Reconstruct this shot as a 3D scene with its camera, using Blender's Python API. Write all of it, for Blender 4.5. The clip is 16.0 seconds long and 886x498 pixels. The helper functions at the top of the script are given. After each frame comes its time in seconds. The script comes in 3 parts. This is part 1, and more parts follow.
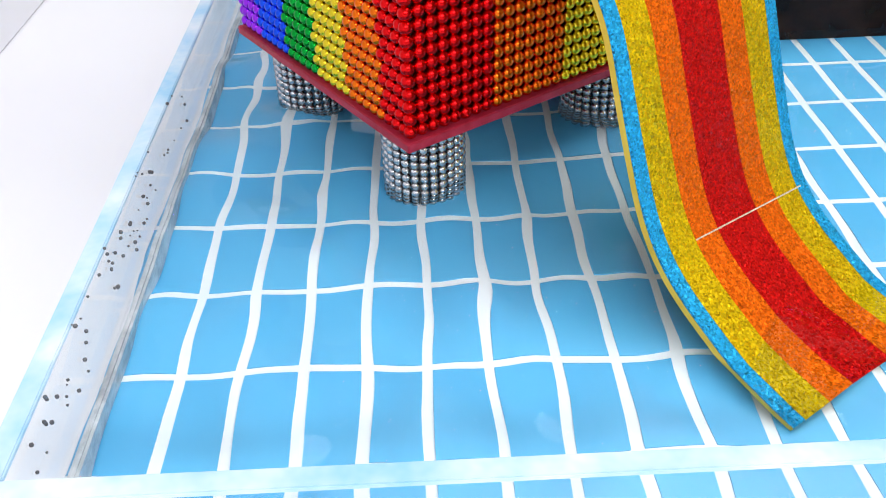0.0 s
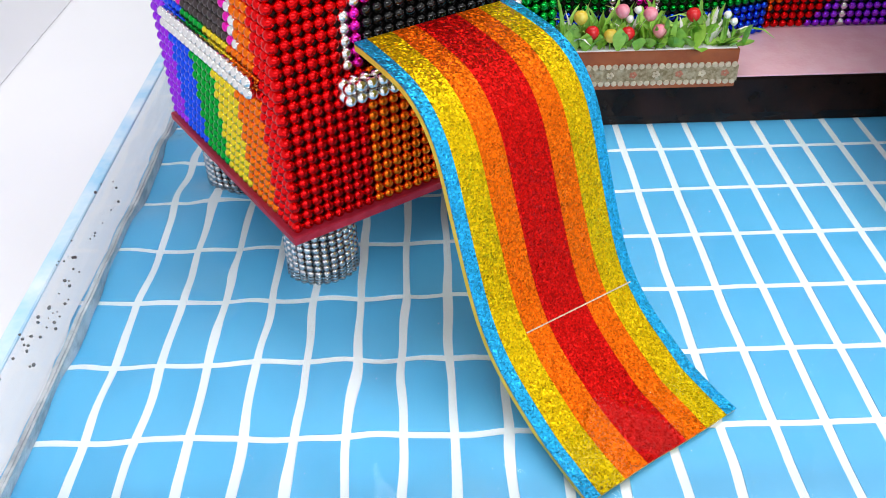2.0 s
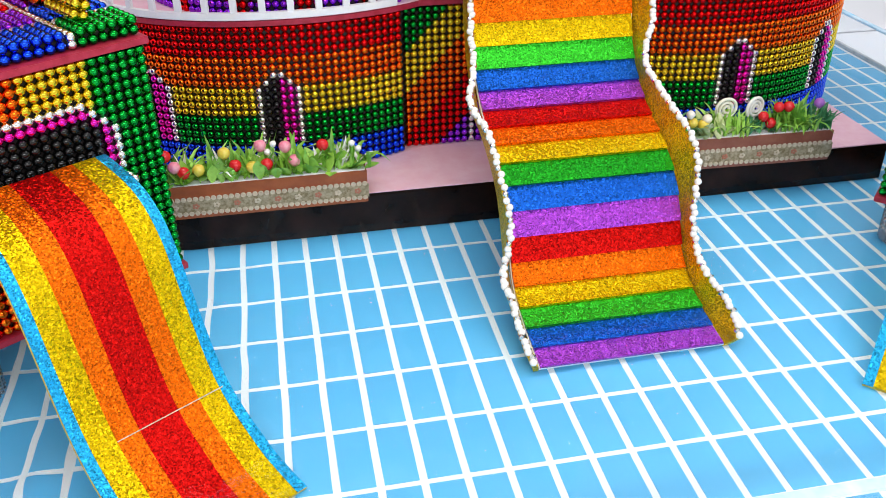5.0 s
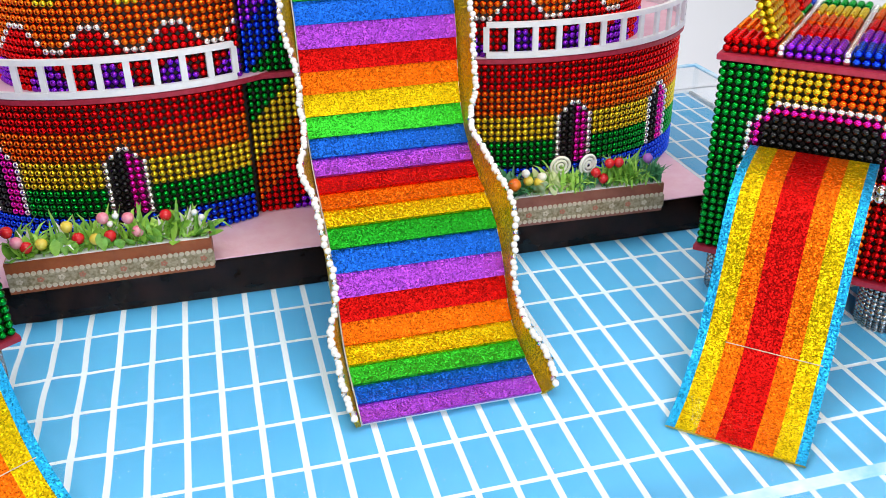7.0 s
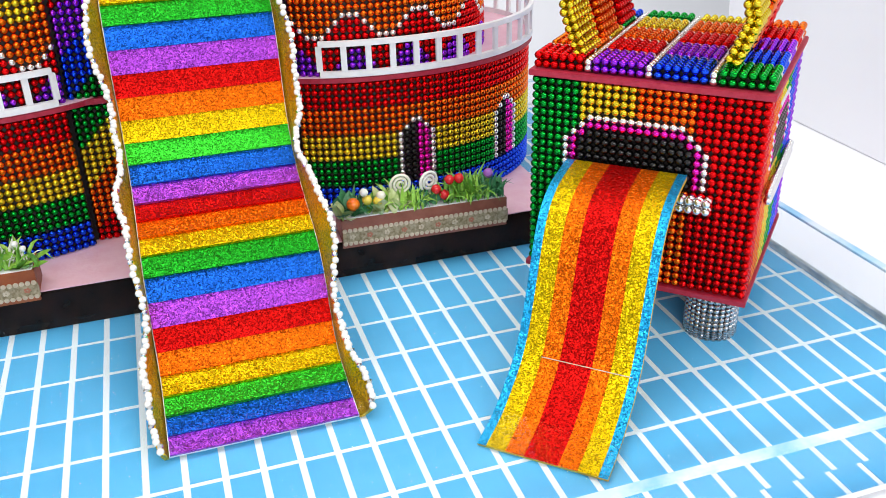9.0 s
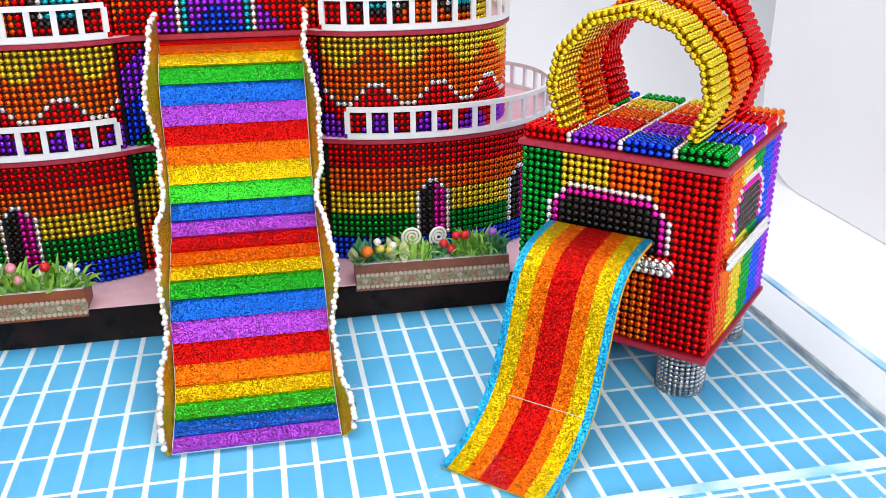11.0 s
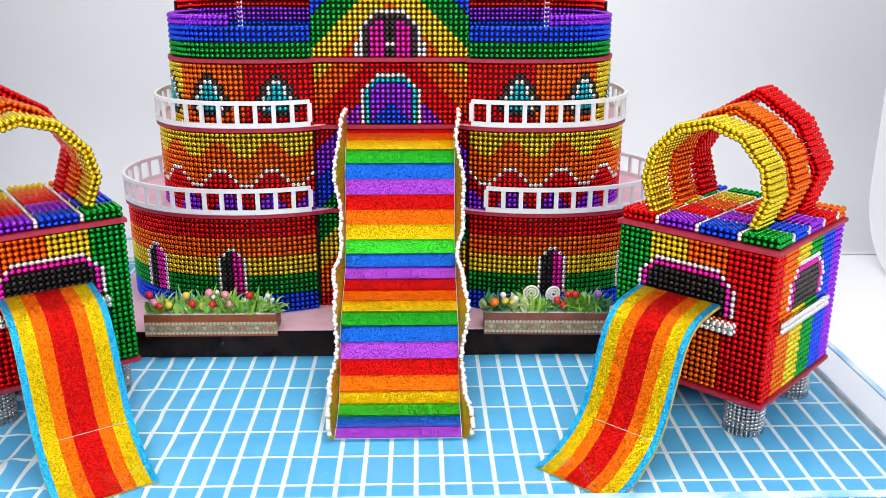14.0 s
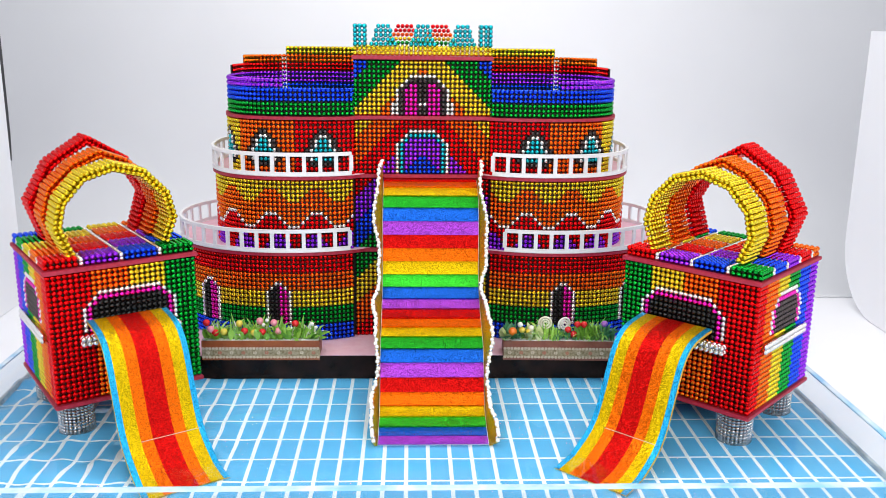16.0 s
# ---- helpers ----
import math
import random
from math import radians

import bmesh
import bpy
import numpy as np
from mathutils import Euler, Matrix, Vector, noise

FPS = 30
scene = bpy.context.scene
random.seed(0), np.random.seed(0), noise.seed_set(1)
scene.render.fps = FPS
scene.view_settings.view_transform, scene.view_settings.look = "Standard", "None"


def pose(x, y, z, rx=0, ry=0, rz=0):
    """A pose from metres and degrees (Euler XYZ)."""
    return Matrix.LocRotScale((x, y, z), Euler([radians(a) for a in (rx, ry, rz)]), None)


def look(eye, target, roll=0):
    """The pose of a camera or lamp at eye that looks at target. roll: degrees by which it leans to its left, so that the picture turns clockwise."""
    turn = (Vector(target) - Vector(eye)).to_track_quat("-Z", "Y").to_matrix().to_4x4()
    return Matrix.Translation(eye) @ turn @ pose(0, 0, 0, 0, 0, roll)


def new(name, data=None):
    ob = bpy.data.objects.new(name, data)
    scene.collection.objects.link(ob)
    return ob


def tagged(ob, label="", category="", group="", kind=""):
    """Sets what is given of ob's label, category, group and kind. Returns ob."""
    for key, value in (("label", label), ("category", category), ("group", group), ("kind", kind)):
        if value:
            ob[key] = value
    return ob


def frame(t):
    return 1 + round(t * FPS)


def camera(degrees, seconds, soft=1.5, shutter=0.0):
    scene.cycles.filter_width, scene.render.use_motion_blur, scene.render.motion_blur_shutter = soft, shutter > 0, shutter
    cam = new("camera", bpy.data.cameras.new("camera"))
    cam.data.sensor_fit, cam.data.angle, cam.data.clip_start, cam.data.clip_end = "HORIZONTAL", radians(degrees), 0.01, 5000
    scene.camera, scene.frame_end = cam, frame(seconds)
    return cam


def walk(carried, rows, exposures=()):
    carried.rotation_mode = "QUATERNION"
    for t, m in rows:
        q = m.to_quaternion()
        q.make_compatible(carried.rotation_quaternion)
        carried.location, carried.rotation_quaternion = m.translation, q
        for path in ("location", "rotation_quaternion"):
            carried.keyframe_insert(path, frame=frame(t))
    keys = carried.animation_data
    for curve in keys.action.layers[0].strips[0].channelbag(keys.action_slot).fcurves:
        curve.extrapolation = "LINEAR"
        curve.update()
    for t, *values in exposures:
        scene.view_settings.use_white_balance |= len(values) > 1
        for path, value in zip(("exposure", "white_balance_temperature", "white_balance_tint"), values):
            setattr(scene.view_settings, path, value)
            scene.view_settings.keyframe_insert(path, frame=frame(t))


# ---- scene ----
cam = camera(52.85, 16.0, soft=0.9)
# seconds, place in metres, yaw, pitch and roll in degrees
PATH = [
    (0, -0.3293, -0.4930, 0.1961, -1.43, -36.84, -1.61),
    (0.5, -0.3130, -0.4795, 0.2208, -1.76, -43.27, -1.77),
    (1, -0.3118, -0.5077, 0.2228, -0.30, -38.32, 0.04),
    (1.5, -0.2960, -0.5122, 0.2402, 1.94, -37.87, -1.40),
    (2, -0.2742, -0.5135, 0.2493, -0.20, -36.66, -1.49),
    (2.5, -0.2456, -0.5135, 0.2553, -5.85, -35.92, -0.03),
    (3, -0.2195, -0.5196, 0.2623, -9.43, -34.89, 0.41),
    (3.5, -0.2017, -0.5282, 0.2719, -11.28, -33.98, 0.32),
    (6, -0.1287, -0.6019, 0.3032, -10.89, -28.96, -1.00),
    (6.5, -0.1102, -0.6071, 0.3062, -12.44, -28.02, -1.17),
    (7, -0.0927, -0.6069, 0.3081, -14.37, -27.81, -1.04),
    (7.5, -0.0753, -0.6070, 0.3106, -16.03, -28.11, -1.04),
    (8, -0.0582, -0.6139, 0.3099, -16.96, -27.82, -1.04),
    (8.5, -0.0363, -0.6207, 0.3100, -17.11, -27.58, -1.56),
    (9, -0.0139, -0.6234, 0.3105, -17.61, -27.24, -1.59),
    (11.5, 0.0368, -0.7283, 0.3312, -9.42, -21.21, -0.43),
    (12, 0.0449, -0.7529, 0.3430, -7.70, -20.20, -0.74),
    (12.5, 0.0471, -0.7780, 0.3480, -6.03, -19.15, -0.22),
    (13, 0.0421, -0.8030, 0.3555, -3.96, -18.65, 0.13),
    (13.5, 0.0355, -0.8295, 0.3614, -2.33, -18.28, -0.21),
    (14, 0.0269, -0.8652, 0.3650, -1.57, -17.66, 0.14),
    (14.5, 0.0104, -0.9042, 0.3725, -1.10, -16.92, 1.28),
    (15, -0.0027, -0.9433, 0.3709, -1.03, -15.83, 0.82),
    (15.5, -0.0085, -0.9666, 0.3724, -1.85, -14.95, 0.79),
    (16, -0.0134, -0.9792, 0.3766, -2.20, -14.04, 0.71),
]


def camera_pose(x, y, z, yaw, pitch, roll):
    a, b = radians(yaw), radians(pitch)
    ahead = Vector((-math.sin(a) * math.cos(b), math.cos(a) * math.cos(b), math.sin(b)))
    eye = Vector((x, y, z))
    return look(eye, eye + ahead, roll)


walk(cam, [(row[0], camera_pose(*row[1:])) for row in PATH])
# ---- end of path ----
WORLD, LAMP_TOP, LAMP_FRONT = 0.72, 5.4, 8.6
BACK_L, BACK_R = -0.69, 0.803

# ---- world and light: a white photo tent lit from above ----
world = bpy.data.worlds.new("world")
scene.world = world
world.use_nodes = True
world.node_tree.nodes["Background"].inputs["Color"].default_value = (0.93, 0.95, 1.0, 1)
world.node_tree.nodes["Background"].inputs["Strength"].default_value = WORLD
scene.view_settings.exposure = 0.0


def area_lamp(name, m, sx, sy, power, colour):
    data = bpy.data.lights.new(name, "AREA")
    data.shape, data.size, data.size_y, data.energy, data.color = "RECTANGLE", sx, sy, power, colour
    ob = new(name, data)
    ob.matrix_world = m
    return tagged(ob, "white tent ceiling lamp panel", "lamp", kind="structure")


area_lamp("tent_lamp", look((0.03, -0.10, 1.02), (0.03, 0.0, 0)), 0.95, 0.42, LAMP_TOP, (1.0, 0.98, 0.95))
area_lamp("front_lamp", look((0.10, -1.25, 0.80), (0.0, 0.0, 0.12)), 1.1, 0.16, LAMP_FRONT, (1.0, 0.98, 0.96))


# ---- materials ----
def material(name, colour, rough=0.5, metal=0.0, spec=0.5):
    mat = bpy.data.materials.new(name)
    mat.use_nodes = True
    b = mat.node_tree.nodes["Principled BSDF"]
    b.inputs["Base Color"].default_value = (*colour, 1)
    b.inputs["Roughness"].default_value = rough
    b.inputs["Metallic"].default_value = metal
    b.inputs["Specular IOR Level"].default_value = spec
    return mat


def node(mat, kind, **inputs):
    n = mat.node_tree.nodes.new(kind)
    for key, value in inputs.items():
        n.inputs[key].default_value = value
    return n


def wire(mat, a, out, b, into):
    mat.node_tree.links.new(a.outputs[out], b.inputs[into])


def shader(mat):
    return mat.node_tree.nodes["Principled BSDF"]


def varied(mat, colour_a, colour_b, scale, detail=4.0, bump=0.0, bump_scale=None):
    """Colour that drifts between two tones, and a fine relief."""
    co = node(mat, "ShaderNodeTexCoord")
    n = node(mat, "ShaderNodeTexNoise", Scale=scale, Detail=detail, Roughness=0.6)
    wire(mat, co, "Object", n, "Vector")
    ramp = node(mat, "ShaderNodeValToRGB")
    ramp.color_ramp.elements[0].position, ramp.color_ramp.elements[1].position = 0.35, 0.65
    ramp.color_ramp.elements[0].color, ramp.color_ramp.elements[1].color = (*colour_a, 1), (*colour_b, 1)
    wire(mat, n, "Fac", ramp, "Fac")
    wire(mat, ramp, "Color", shader(mat), "Base Color")
    if bump:
        n2 = node(mat, "ShaderNodeTexNoise", Scale=bump_scale or scale * 6, Detail=3.0)
        wire(mat, co, "Object", n2, "Vector")
        bp = node(mat, "ShaderNodeBump", Strength=bump, Distance=0.001)
        wire(mat, n2, "Fac", bp, "Height")
        wire(mat, bp, "Normal", shader(mat), "Normal")
    return mat


BEAD_COLOURS = {
    "red": (0.74, 0.008, 0.010), "orange": (0.84, 0.16, 0.010), "yellow": (0.76, 0.58, 0.03),
    "green": (0.006, 0.33, 0.04), "blue": (0.016, 0.085, 0.78), "purple": (0.32, 0.035, 0.74),
    "silver": (0.80, 0.79, 0.77), "pink": (0.76, 0.02, 0.42), "black": (0.002, 0.002, 0.002),
    "teal": (0.02, 0.46, 0.52), "charcoal": (0.075, 0.06, 0.06), "steel": (0.50, 0.50, 0.51),
}
BEAD = {}
for key, colour in BEAD_COLOURS.items():
    mat = material("bead_" + key, colour, 0.22, 1.0)
    if key == "black":
        mat = material("bead_black", colour, 0.10, 0.0, 0.45)
    else:
        g = node(mat, "ShaderNodeNewGeometry")
        mr = node(mat, "ShaderNodeMapRange")
        mr.inputs["To Min"].default_value, mr.inputs["To Max"].default_value = 0.15, 0.24
        wire(mat, g, "Random Per Island", mr, "Value")
        wire(mat, mr, "Result", shader(mat), "Roughness")
    BEAD[key] = mat
COLOURS = list(BEAD)


def glitter(name, colour, flake=1500.0, spread=0.55):
    """Foam sheet covered with glitter flakes, each tilted its own way."""
    mat = material(name, colour, 0.33, 0.72, 0.12)
    co = node(mat, "ShaderNodeTexCoord")
    v = node(mat, "ShaderNodeTexVoronoi", Scale=flake)
    wire(mat, co, "Object", v, "Vector")
    hsv = node(mat, "ShaderNodeHueSaturation", Color=(*colour, 1))
    sep = node(mat, "ShaderNodeSeparateColor")
    wire(mat, v, "Color", sep, "Color")
    mr = node(mat, "ShaderNodeMapRange")
    mr.inputs["To Min"].default_value, mr.inputs["To Max"].default_value = 1 - spread, 1 + spread
    wire(mat, sep, "Red", mr, "Value")
    wire(mat, mr, "Result", hsv, "Value")
    wire(mat, hsv, "Color", shader(mat), "Base Color")
    geo = node(mat, "ShaderNodeNewGeometry")
    sub = node(mat, "ShaderNodeVectorMath")
    sub.operation = "SUBTRACT"
    sub.inputs[1].default_value = (0.5, 0.5, 0.5)
    wire(mat, v, "Color", sub, 0)
    sc = node(mat, "ShaderNodeVectorMath")
    sc.operation = "SCALE"
    sc.inputs["Scale"].default_value = 0.78
    wire(mat, sub, "Vector", sc, 0)
    add = node(mat, "ShaderNodeVectorMath")
    add.operation = "ADD"
    wire(mat, geo, "Normal", add, 0)
    wire(mat, sc, "Vector", add, 1)
    nm = node(mat, "ShaderNodeVectorMath")
    nm.operation = "NORMALIZE"
    wire(mat, add, "Vector", nm, 0)
    wire(mat, nm, "Vector", shader(mat), "Normal")
    return mat


GLIT = {
    "red": glitter("glitter_red", (0.54, 0.004, 0.003)), "orange": glitter("glitter_orange", (0.82, 0.135, 0.002)),
    "yellow": glitter("glitter_yellow", (0.64, 0.43, 0.002)), "cyan": glitter("glitter_cyan", (0.02, 0.38, 0.72)),
    "green": glitter("glitter_green", (0.012, 0.30, 0.014)), "lime": glitter("glitter_lime", (0.035, 0.50, 0.025)),
    "blue": glitter("glitter_blue", (0.008, 0.100, 0.52)), "purple": glitter("glitter_purple", (0.34, 0.052, 0.52)),
    "gold": glitter("glitter_gold", (0.74, 0.48, 0.015)),
}
crimson = varied(material("crimson_foam_edge", (0.45, 0.02, 0.06), 0.55), (0.34, 0.008, 0.030), (0.44, 0.02, 0.055), 220, bump=0.3)
pink_felt = varied(material("pink_paper", (0.83, 0.52, 0.62), 0.7), (0.80, 0.48, 0.58), (0.85, 0.57, 0.66), 70, bump=0.2)
white_plastic = varied(material("white_plastic", (0.82, 0.82, 0.84), 0.4), (0.78, 0.78, 0.81), (0.86, 0.86, 0.87), 90, bump=0.15)
black_gloss = varied(material("black_gloss", (0.012, 0.007, 0.006), 0.12, 0.0, 0.16), (0.006, 0.003, 0.002), (0.022, 0.009, 0.006), 40)
# near-black for added sheets behind the beads: shade between balls as a colour
gap_shade = varied(material("bead_gap_shade", (0.014, 0.010, 0.010), 0.55, 0.0, 0.3), (0.010, 0.007, 0.007), (0.020, 0.015, 0.015), 200)
pearl = varied(material("pearl", (0.85, 0.82, 0.76), 0.18), (0.82, 0.79, 0.72), (0.88, 0.86, 0.82), 300)
paper_white = varied(material("white_sheet", (0.84, 0.84, 0.85), 0.75), (0.845, 0.85, 0.885), (0.875, 0.88, 0.91), 3.0)
tile_blue = varied(material("tile_blue_print", (0.10, 0.42, 0.80), 0.35), (0.082, 0.42, 0.75), (0.115, 0.48, 0.80), 9, bump=0.05)
grout = varied(material("grout_print", (0.84, 0.88, 0.90), 0.4), (0.82, 0.86, 0.89), (0.88, 0.90, 0.92), 30)
wood = varied(material("planter_wood", (0.25, 0.08, 0.03), 0.45), (0.26, 0.055, 0.010), (0.38, 0.095, 0.022), 60, bump=0.2)
wood_rose = varied(material("planter_wood_rose", (0.30, 0.10, 0.08), 0.45), (0.22, 0.062, 0.036), (0.31, 0.105, 0.066), 60, bump=0.2)
lace = varied(material("lace", (0.62, 0.56, 0.44), 0.8), (0.52, 0.42, 0.30), (0.68, 0.58, 0.44), 400, bump=0.5)
lace_dark = varied(material("lace_weave", (0.30, 0.26, 0.16), 0.8), (0.20, 0.15, 0.07), (0.46, 0.38, 0.26), 420, bump=0.4)
lace_flower = material("lace_flower", (0.45, 0.16, 0.10), 0.8)
foam_back = varied(material("yellow_foam_back", (0.72, 0.46, 0.03), 0.7), (0.66, 0.40, 0.02), (0.76, 0.52, 0.06), 80)
leaf_mat = varied(material("leaf", (0.10, 0.30, 0.03), 0.45), (0.08, 0.27, 0.02), (0.26, 0.52, 0.07), 120)
leaf_lime = varied(material("leaf_lime", (0.25, 0.50, 0.05), 0.45), (0.22, 0.48, 0.04), (0.42, 0.70, 0.12), 120)
leaf_dark = varied(material("leaf_dark", (0.04, 0.22, 0.09), 0.5), (0.03, 0.16, 0.06), (0.07, 0.30, 0.13), 120)
leaf_cream = varied(material("leaf_cream", (0.55, 0.60, 0.30), 0.5), (0.36, 0.48, 0.12), (0.72, 0.72, 0.46), 130)
berry = {
    "red": varied(material("berry_red", (0.62, 0.01, 0.015), 0.25), (0.55, 0.008, 0.012), (0.70, 0.02, 0.025), 150),
    "pink": varied(material("berry_pink", (0.80, 0.20, 0.30), 0.3), (0.75, 0.14, 0.24), (0.85, 0.38, 0.45), 150),
    "yellow": varied(material("berry_yellow", (0.75, 0.58, 0.05), 0.3), (0.70, 0.50, 0.03), (0.80, 0.66, 0.12), 150),
    "orange": varied(material("berry_orange", (0.85, 0.16, 0.01), 0.3), (0.80, 0.12, 0.01), (0.88, 0.24, 0.02), 150),
    "purple": varied(material("bud_purple", (0.35, 0.10, 0.50), 0.4), (0.28, 0.07, 0.42), (0.45, 0.18, 0.60), 150),
    "white": varied(material("petal_white", (0.82, 0.82, 0.78), 0.5), (0.76, 0.78, 0.70), (0.86, 0.86, 0.84), 150),
    "cream": varied(material("candy_cream", (0.85, 0.82, 0.68), 0.35), (0.82, 0.78, 0.62), (0.88, 0.86, 0.76), 150),
}


def clear(name, tint, gloss_rough=0.03, ior=1.45, bends=False):
    """Clear sheet: lets light through, bent or straight, and mirrors by its Fresnel share."""
    mat = bpy.data.materials.new(name)
    mat.use_nodes = True
    t = mat.node_tree
    t.nodes.remove(t.nodes["Principled BSDF"])
    out = t.nodes["Material Output"]
    tr, gl, mx, fr, pw, ma = (t.nodes.new(k) for k in ("ShaderNodeBsdfRefraction" if bends else "ShaderNodeBsdfTransparent", "ShaderNodeBsdfGlossy", "ShaderNodeMixShader", "ShaderNodeLayerWeight", "ShaderNodeMath", "ShaderNodeMath"))
    tr.inputs["Color"].default_value = (*tint, 1)
    gl.inputs["Roughness"].default_value = gloss_rough
    base = ((ior - 1) / (ior + 1)) ** 2
    fr.inputs["Blend"].default_value = 0.5
    pw.operation, ma.operation = "POWER", "MULTIPLY_ADD"
    pw.inputs[1].default_value = 5.0
    ma.inputs[1].default_value, ma.inputs[2].default_value = 1 - base, base
    t.links.new(fr.outputs["Facing"], pw.inputs[0])
    t.links.new(pw.outputs[0], ma.inputs[0])
    t.links.new(ma.outputs[0], mx.inputs[0])
    t.links.new(tr.outputs[0], mx.inputs[1])
    t.links.new(gl.outputs[0], mx.inputs[2])
    t.links.new(mx.outputs[0], out.inputs["Surface"])
    if bends:
        tr.inputs["IOR"].default_value, tr.inputs["Roughness"].default_value = ior, 0.0
    return mat


acrylic = clear("clear_acrylic", (0.96, 0.98, 0.99), 0.02, 1.35)
water_mat = clear("water", (0.95, 0.985, 1.0), 0.02, 1.33, True)
# blue and white patches painted for the floor tiles refracted in the rim
rim_mat = varied(material("edge_tile_refraction", (0.45, 0.70, 0.88), 0.15), (0.30, 0.62, 0.88), (0.78, 0.88, 0.94), 28)
bubble_mat = material("bubble_shade", (0.10, 0.10, 0.11), 0.1)
joint_mat = varied(material("acrylic_joint", (0.36, 0.38, 0.40), 0.2), (0.30, 0.33, 0.36), (0.66, 0.68, 0.70), 60, bump=0.2)


# ---- mesh helpers ----
def mesh_of(name, bm, mats, smooth=False):
    me = bpy.data.meshes.new(name)
    bmesh.ops.recalc_face_normals(bm, faces=bm.faces)
    bm.to_mesh(me)
    bm.free()
    for m in mats if isinstance(mats, (list, tuple)) else [mats]:
        me.materials.append(m)
    if smooth:
        me.polygons.foreach_set("use_smooth", [True] * len(me.polygons))
    return me


def part(name, bm, mat, parent=None, label="", smooth=False):
    ob = new(name, mesh_of(name, bm, mat, smooth))
    ob.parent = parent
    return tagged(ob, label)


def empty(name, m=None):
    ob = new(name)
    ob.empty_display_size = 0.02
    if m:
        ob.matrix_world = m
    return ob


def box(bm, x0, x1, y0, y1, z0, z1, bevel=0.0, m=None):
    made = bmesh.ops.create_cube(bm, size=1)["verts"]
    bmesh.ops.transform(bm, verts=made, matrix=Matrix.LocRotScale(((x0 + x1) / 2, (y0 + y1) / 2, (z0 + z1) / 2), None, (x1 - x0, y1 - y0, z1 - z0)))
    if bevel:
        edges = list({e for v in made for e in v.link_edges})
        made = list({v for f in bmesh.ops.bevel(bm, geom=edges, offset=bevel, segments=2, affect="EDGES")["faces"] for v in f.verts} | {v for v in made if v.is_valid})
    if m:
        bmesh.ops.transform(bm, verts=made, matrix=m)
    return made


def boxed(x0, x1, y0, y1, z0, z1, bevel=0.0):
    bm = bmesh.new()
    box(bm, x0, x1, y0, y1, z0, z1, bevel)
    return bm


def prism(loop, z0, z1):
    """A slab over a closed outline in plan."""
    bm = bmesh.new()
    low = [bm.verts.new((x, y, z0)) for x, y in loop]
    top = [bm.verts.new((x, y, z1)) for x, y in loop]
    n = len(loop)
    bm.faces.new(top)
    bm.faces.new(low[::-1])
    for i in range(n):
        bm.faces.new((low[i], low[(i + 1) % n], top[(i + 1) % n], top[i]))
    return bm


def wall_band(line, z0, z1, thick):
    """An upright band along an open line in plan."""
    bm = bmesh.new()
    rows = []
    for i, (x, y) in enumerate(line):
        a, b = line[max(i - 1, 0)], line[min(i + 1, len(line) - 1)]
        dx, dy = b[0] - a[0], b[1] - a[1]
        d = math.hypot(dx, dy) or 1
        nx, ny = -dy / d * thick / 2, dx / d * thick / 2
        rows.append([bm.verts.new(p) for p in ((x - nx, y - ny, z0), (x + nx, y + ny, z0), (x + nx, y + ny, z1), (x - nx, y - ny, z1))])
    for a, b in zip(rows, rows[1:]):
        for k in range(4):
            bm.faces.new((a[k], a[(k + 1) % 4], b[(k + 1) % 4], b[k]))
    bm.faces.new(rows[0][::-1])
    bm.faces.new(rows[-1])
    return bm


def ball_shape(level):
    bm = bmesh.new()
    bmesh.ops.create_icosphere(bm, subdivisions=level, radius=1)
    bm.verts.ensure_lookup_table()
    v = np.array([tuple(p.co) for p in bm.verts])
    f = np.array([[p.index for p in q.verts] for q in bm.faces])
    bm.free()
    return v, f


BALLS = {2: ball_shape(2), 3: ball_shape(3)}
PITCH = 0.005
RADIUS = 0.00254


def bead_mesh(name, places, colours, level=2, radius=RADIUS):
    v, f = BALLS[level]
    places = np.asarray(places, float)
    n = len(places)
    verts = (places[:, None, :] + v[None] * radius).reshape(-1, 3)
    faces = (f[None] + (np.arange(n) * len(v))[:, None, None]).reshape(-1, 3)
    used = sorted(set(colours), key=COLOURS.index)
    slot = np.repeat([used.index(c) for c in colours], len(f))
    me = bpy.data.meshes.new(name)
    me.vertices.add(len(verts))
    me.vertices.foreach_set("co", verts.ravel())
    me.loops.add(len(faces) * 3)
    me.loops.foreach_set("vertex_index", faces.ravel())
    me.polygons.add(len(faces))
    me.polygons.foreach_set("loop_start", np.arange(len(faces)) * 3)
    for c in used:
        me.materials.append(BEAD[c])
    me.polygons.foreach_set("material_index", slot)
    me.polygons.foreach_set("use_smooth", np.ones(len(faces), bool))
    me.update(calc_edges=True)
    return me


SINGLE = {}


def bead_panel(name, beads, parent, level=2, singles=0, label=""):
    """Bead sheet under its thing: the first few are objects of their own, the rest one joined part."""
    for p, c in beads[:singles]:
        if (c, level) not in SINGLE:
            SINGLE[c, level] = bead_mesh("bead", [(0, 0, 0)], [c], max(level, 2))
        ob = new("bead", SINGLE[c, level])
        ob.location, ob.parent = p, parent
    rest = beads[singles:]
    if rest:
        ob = new(name, bead_mesh(name, [p for p, _ in rest], [c for _, c in rest], level))
        ob.parent = parent
        tagged(ob, label, kind="stuff")


def stops(t, keys):
    """Smooth value between (place, value) keys."""
    for (a, u), (b, v) in zip(keys, keys[1:]):
        if t <= b:
            s = min(max((t - a) / (b - a), 0), 1)
            return u + (v - u) * (0.5 - 0.5 * math.cos(math.pi * s))
    return keys[-1][1]


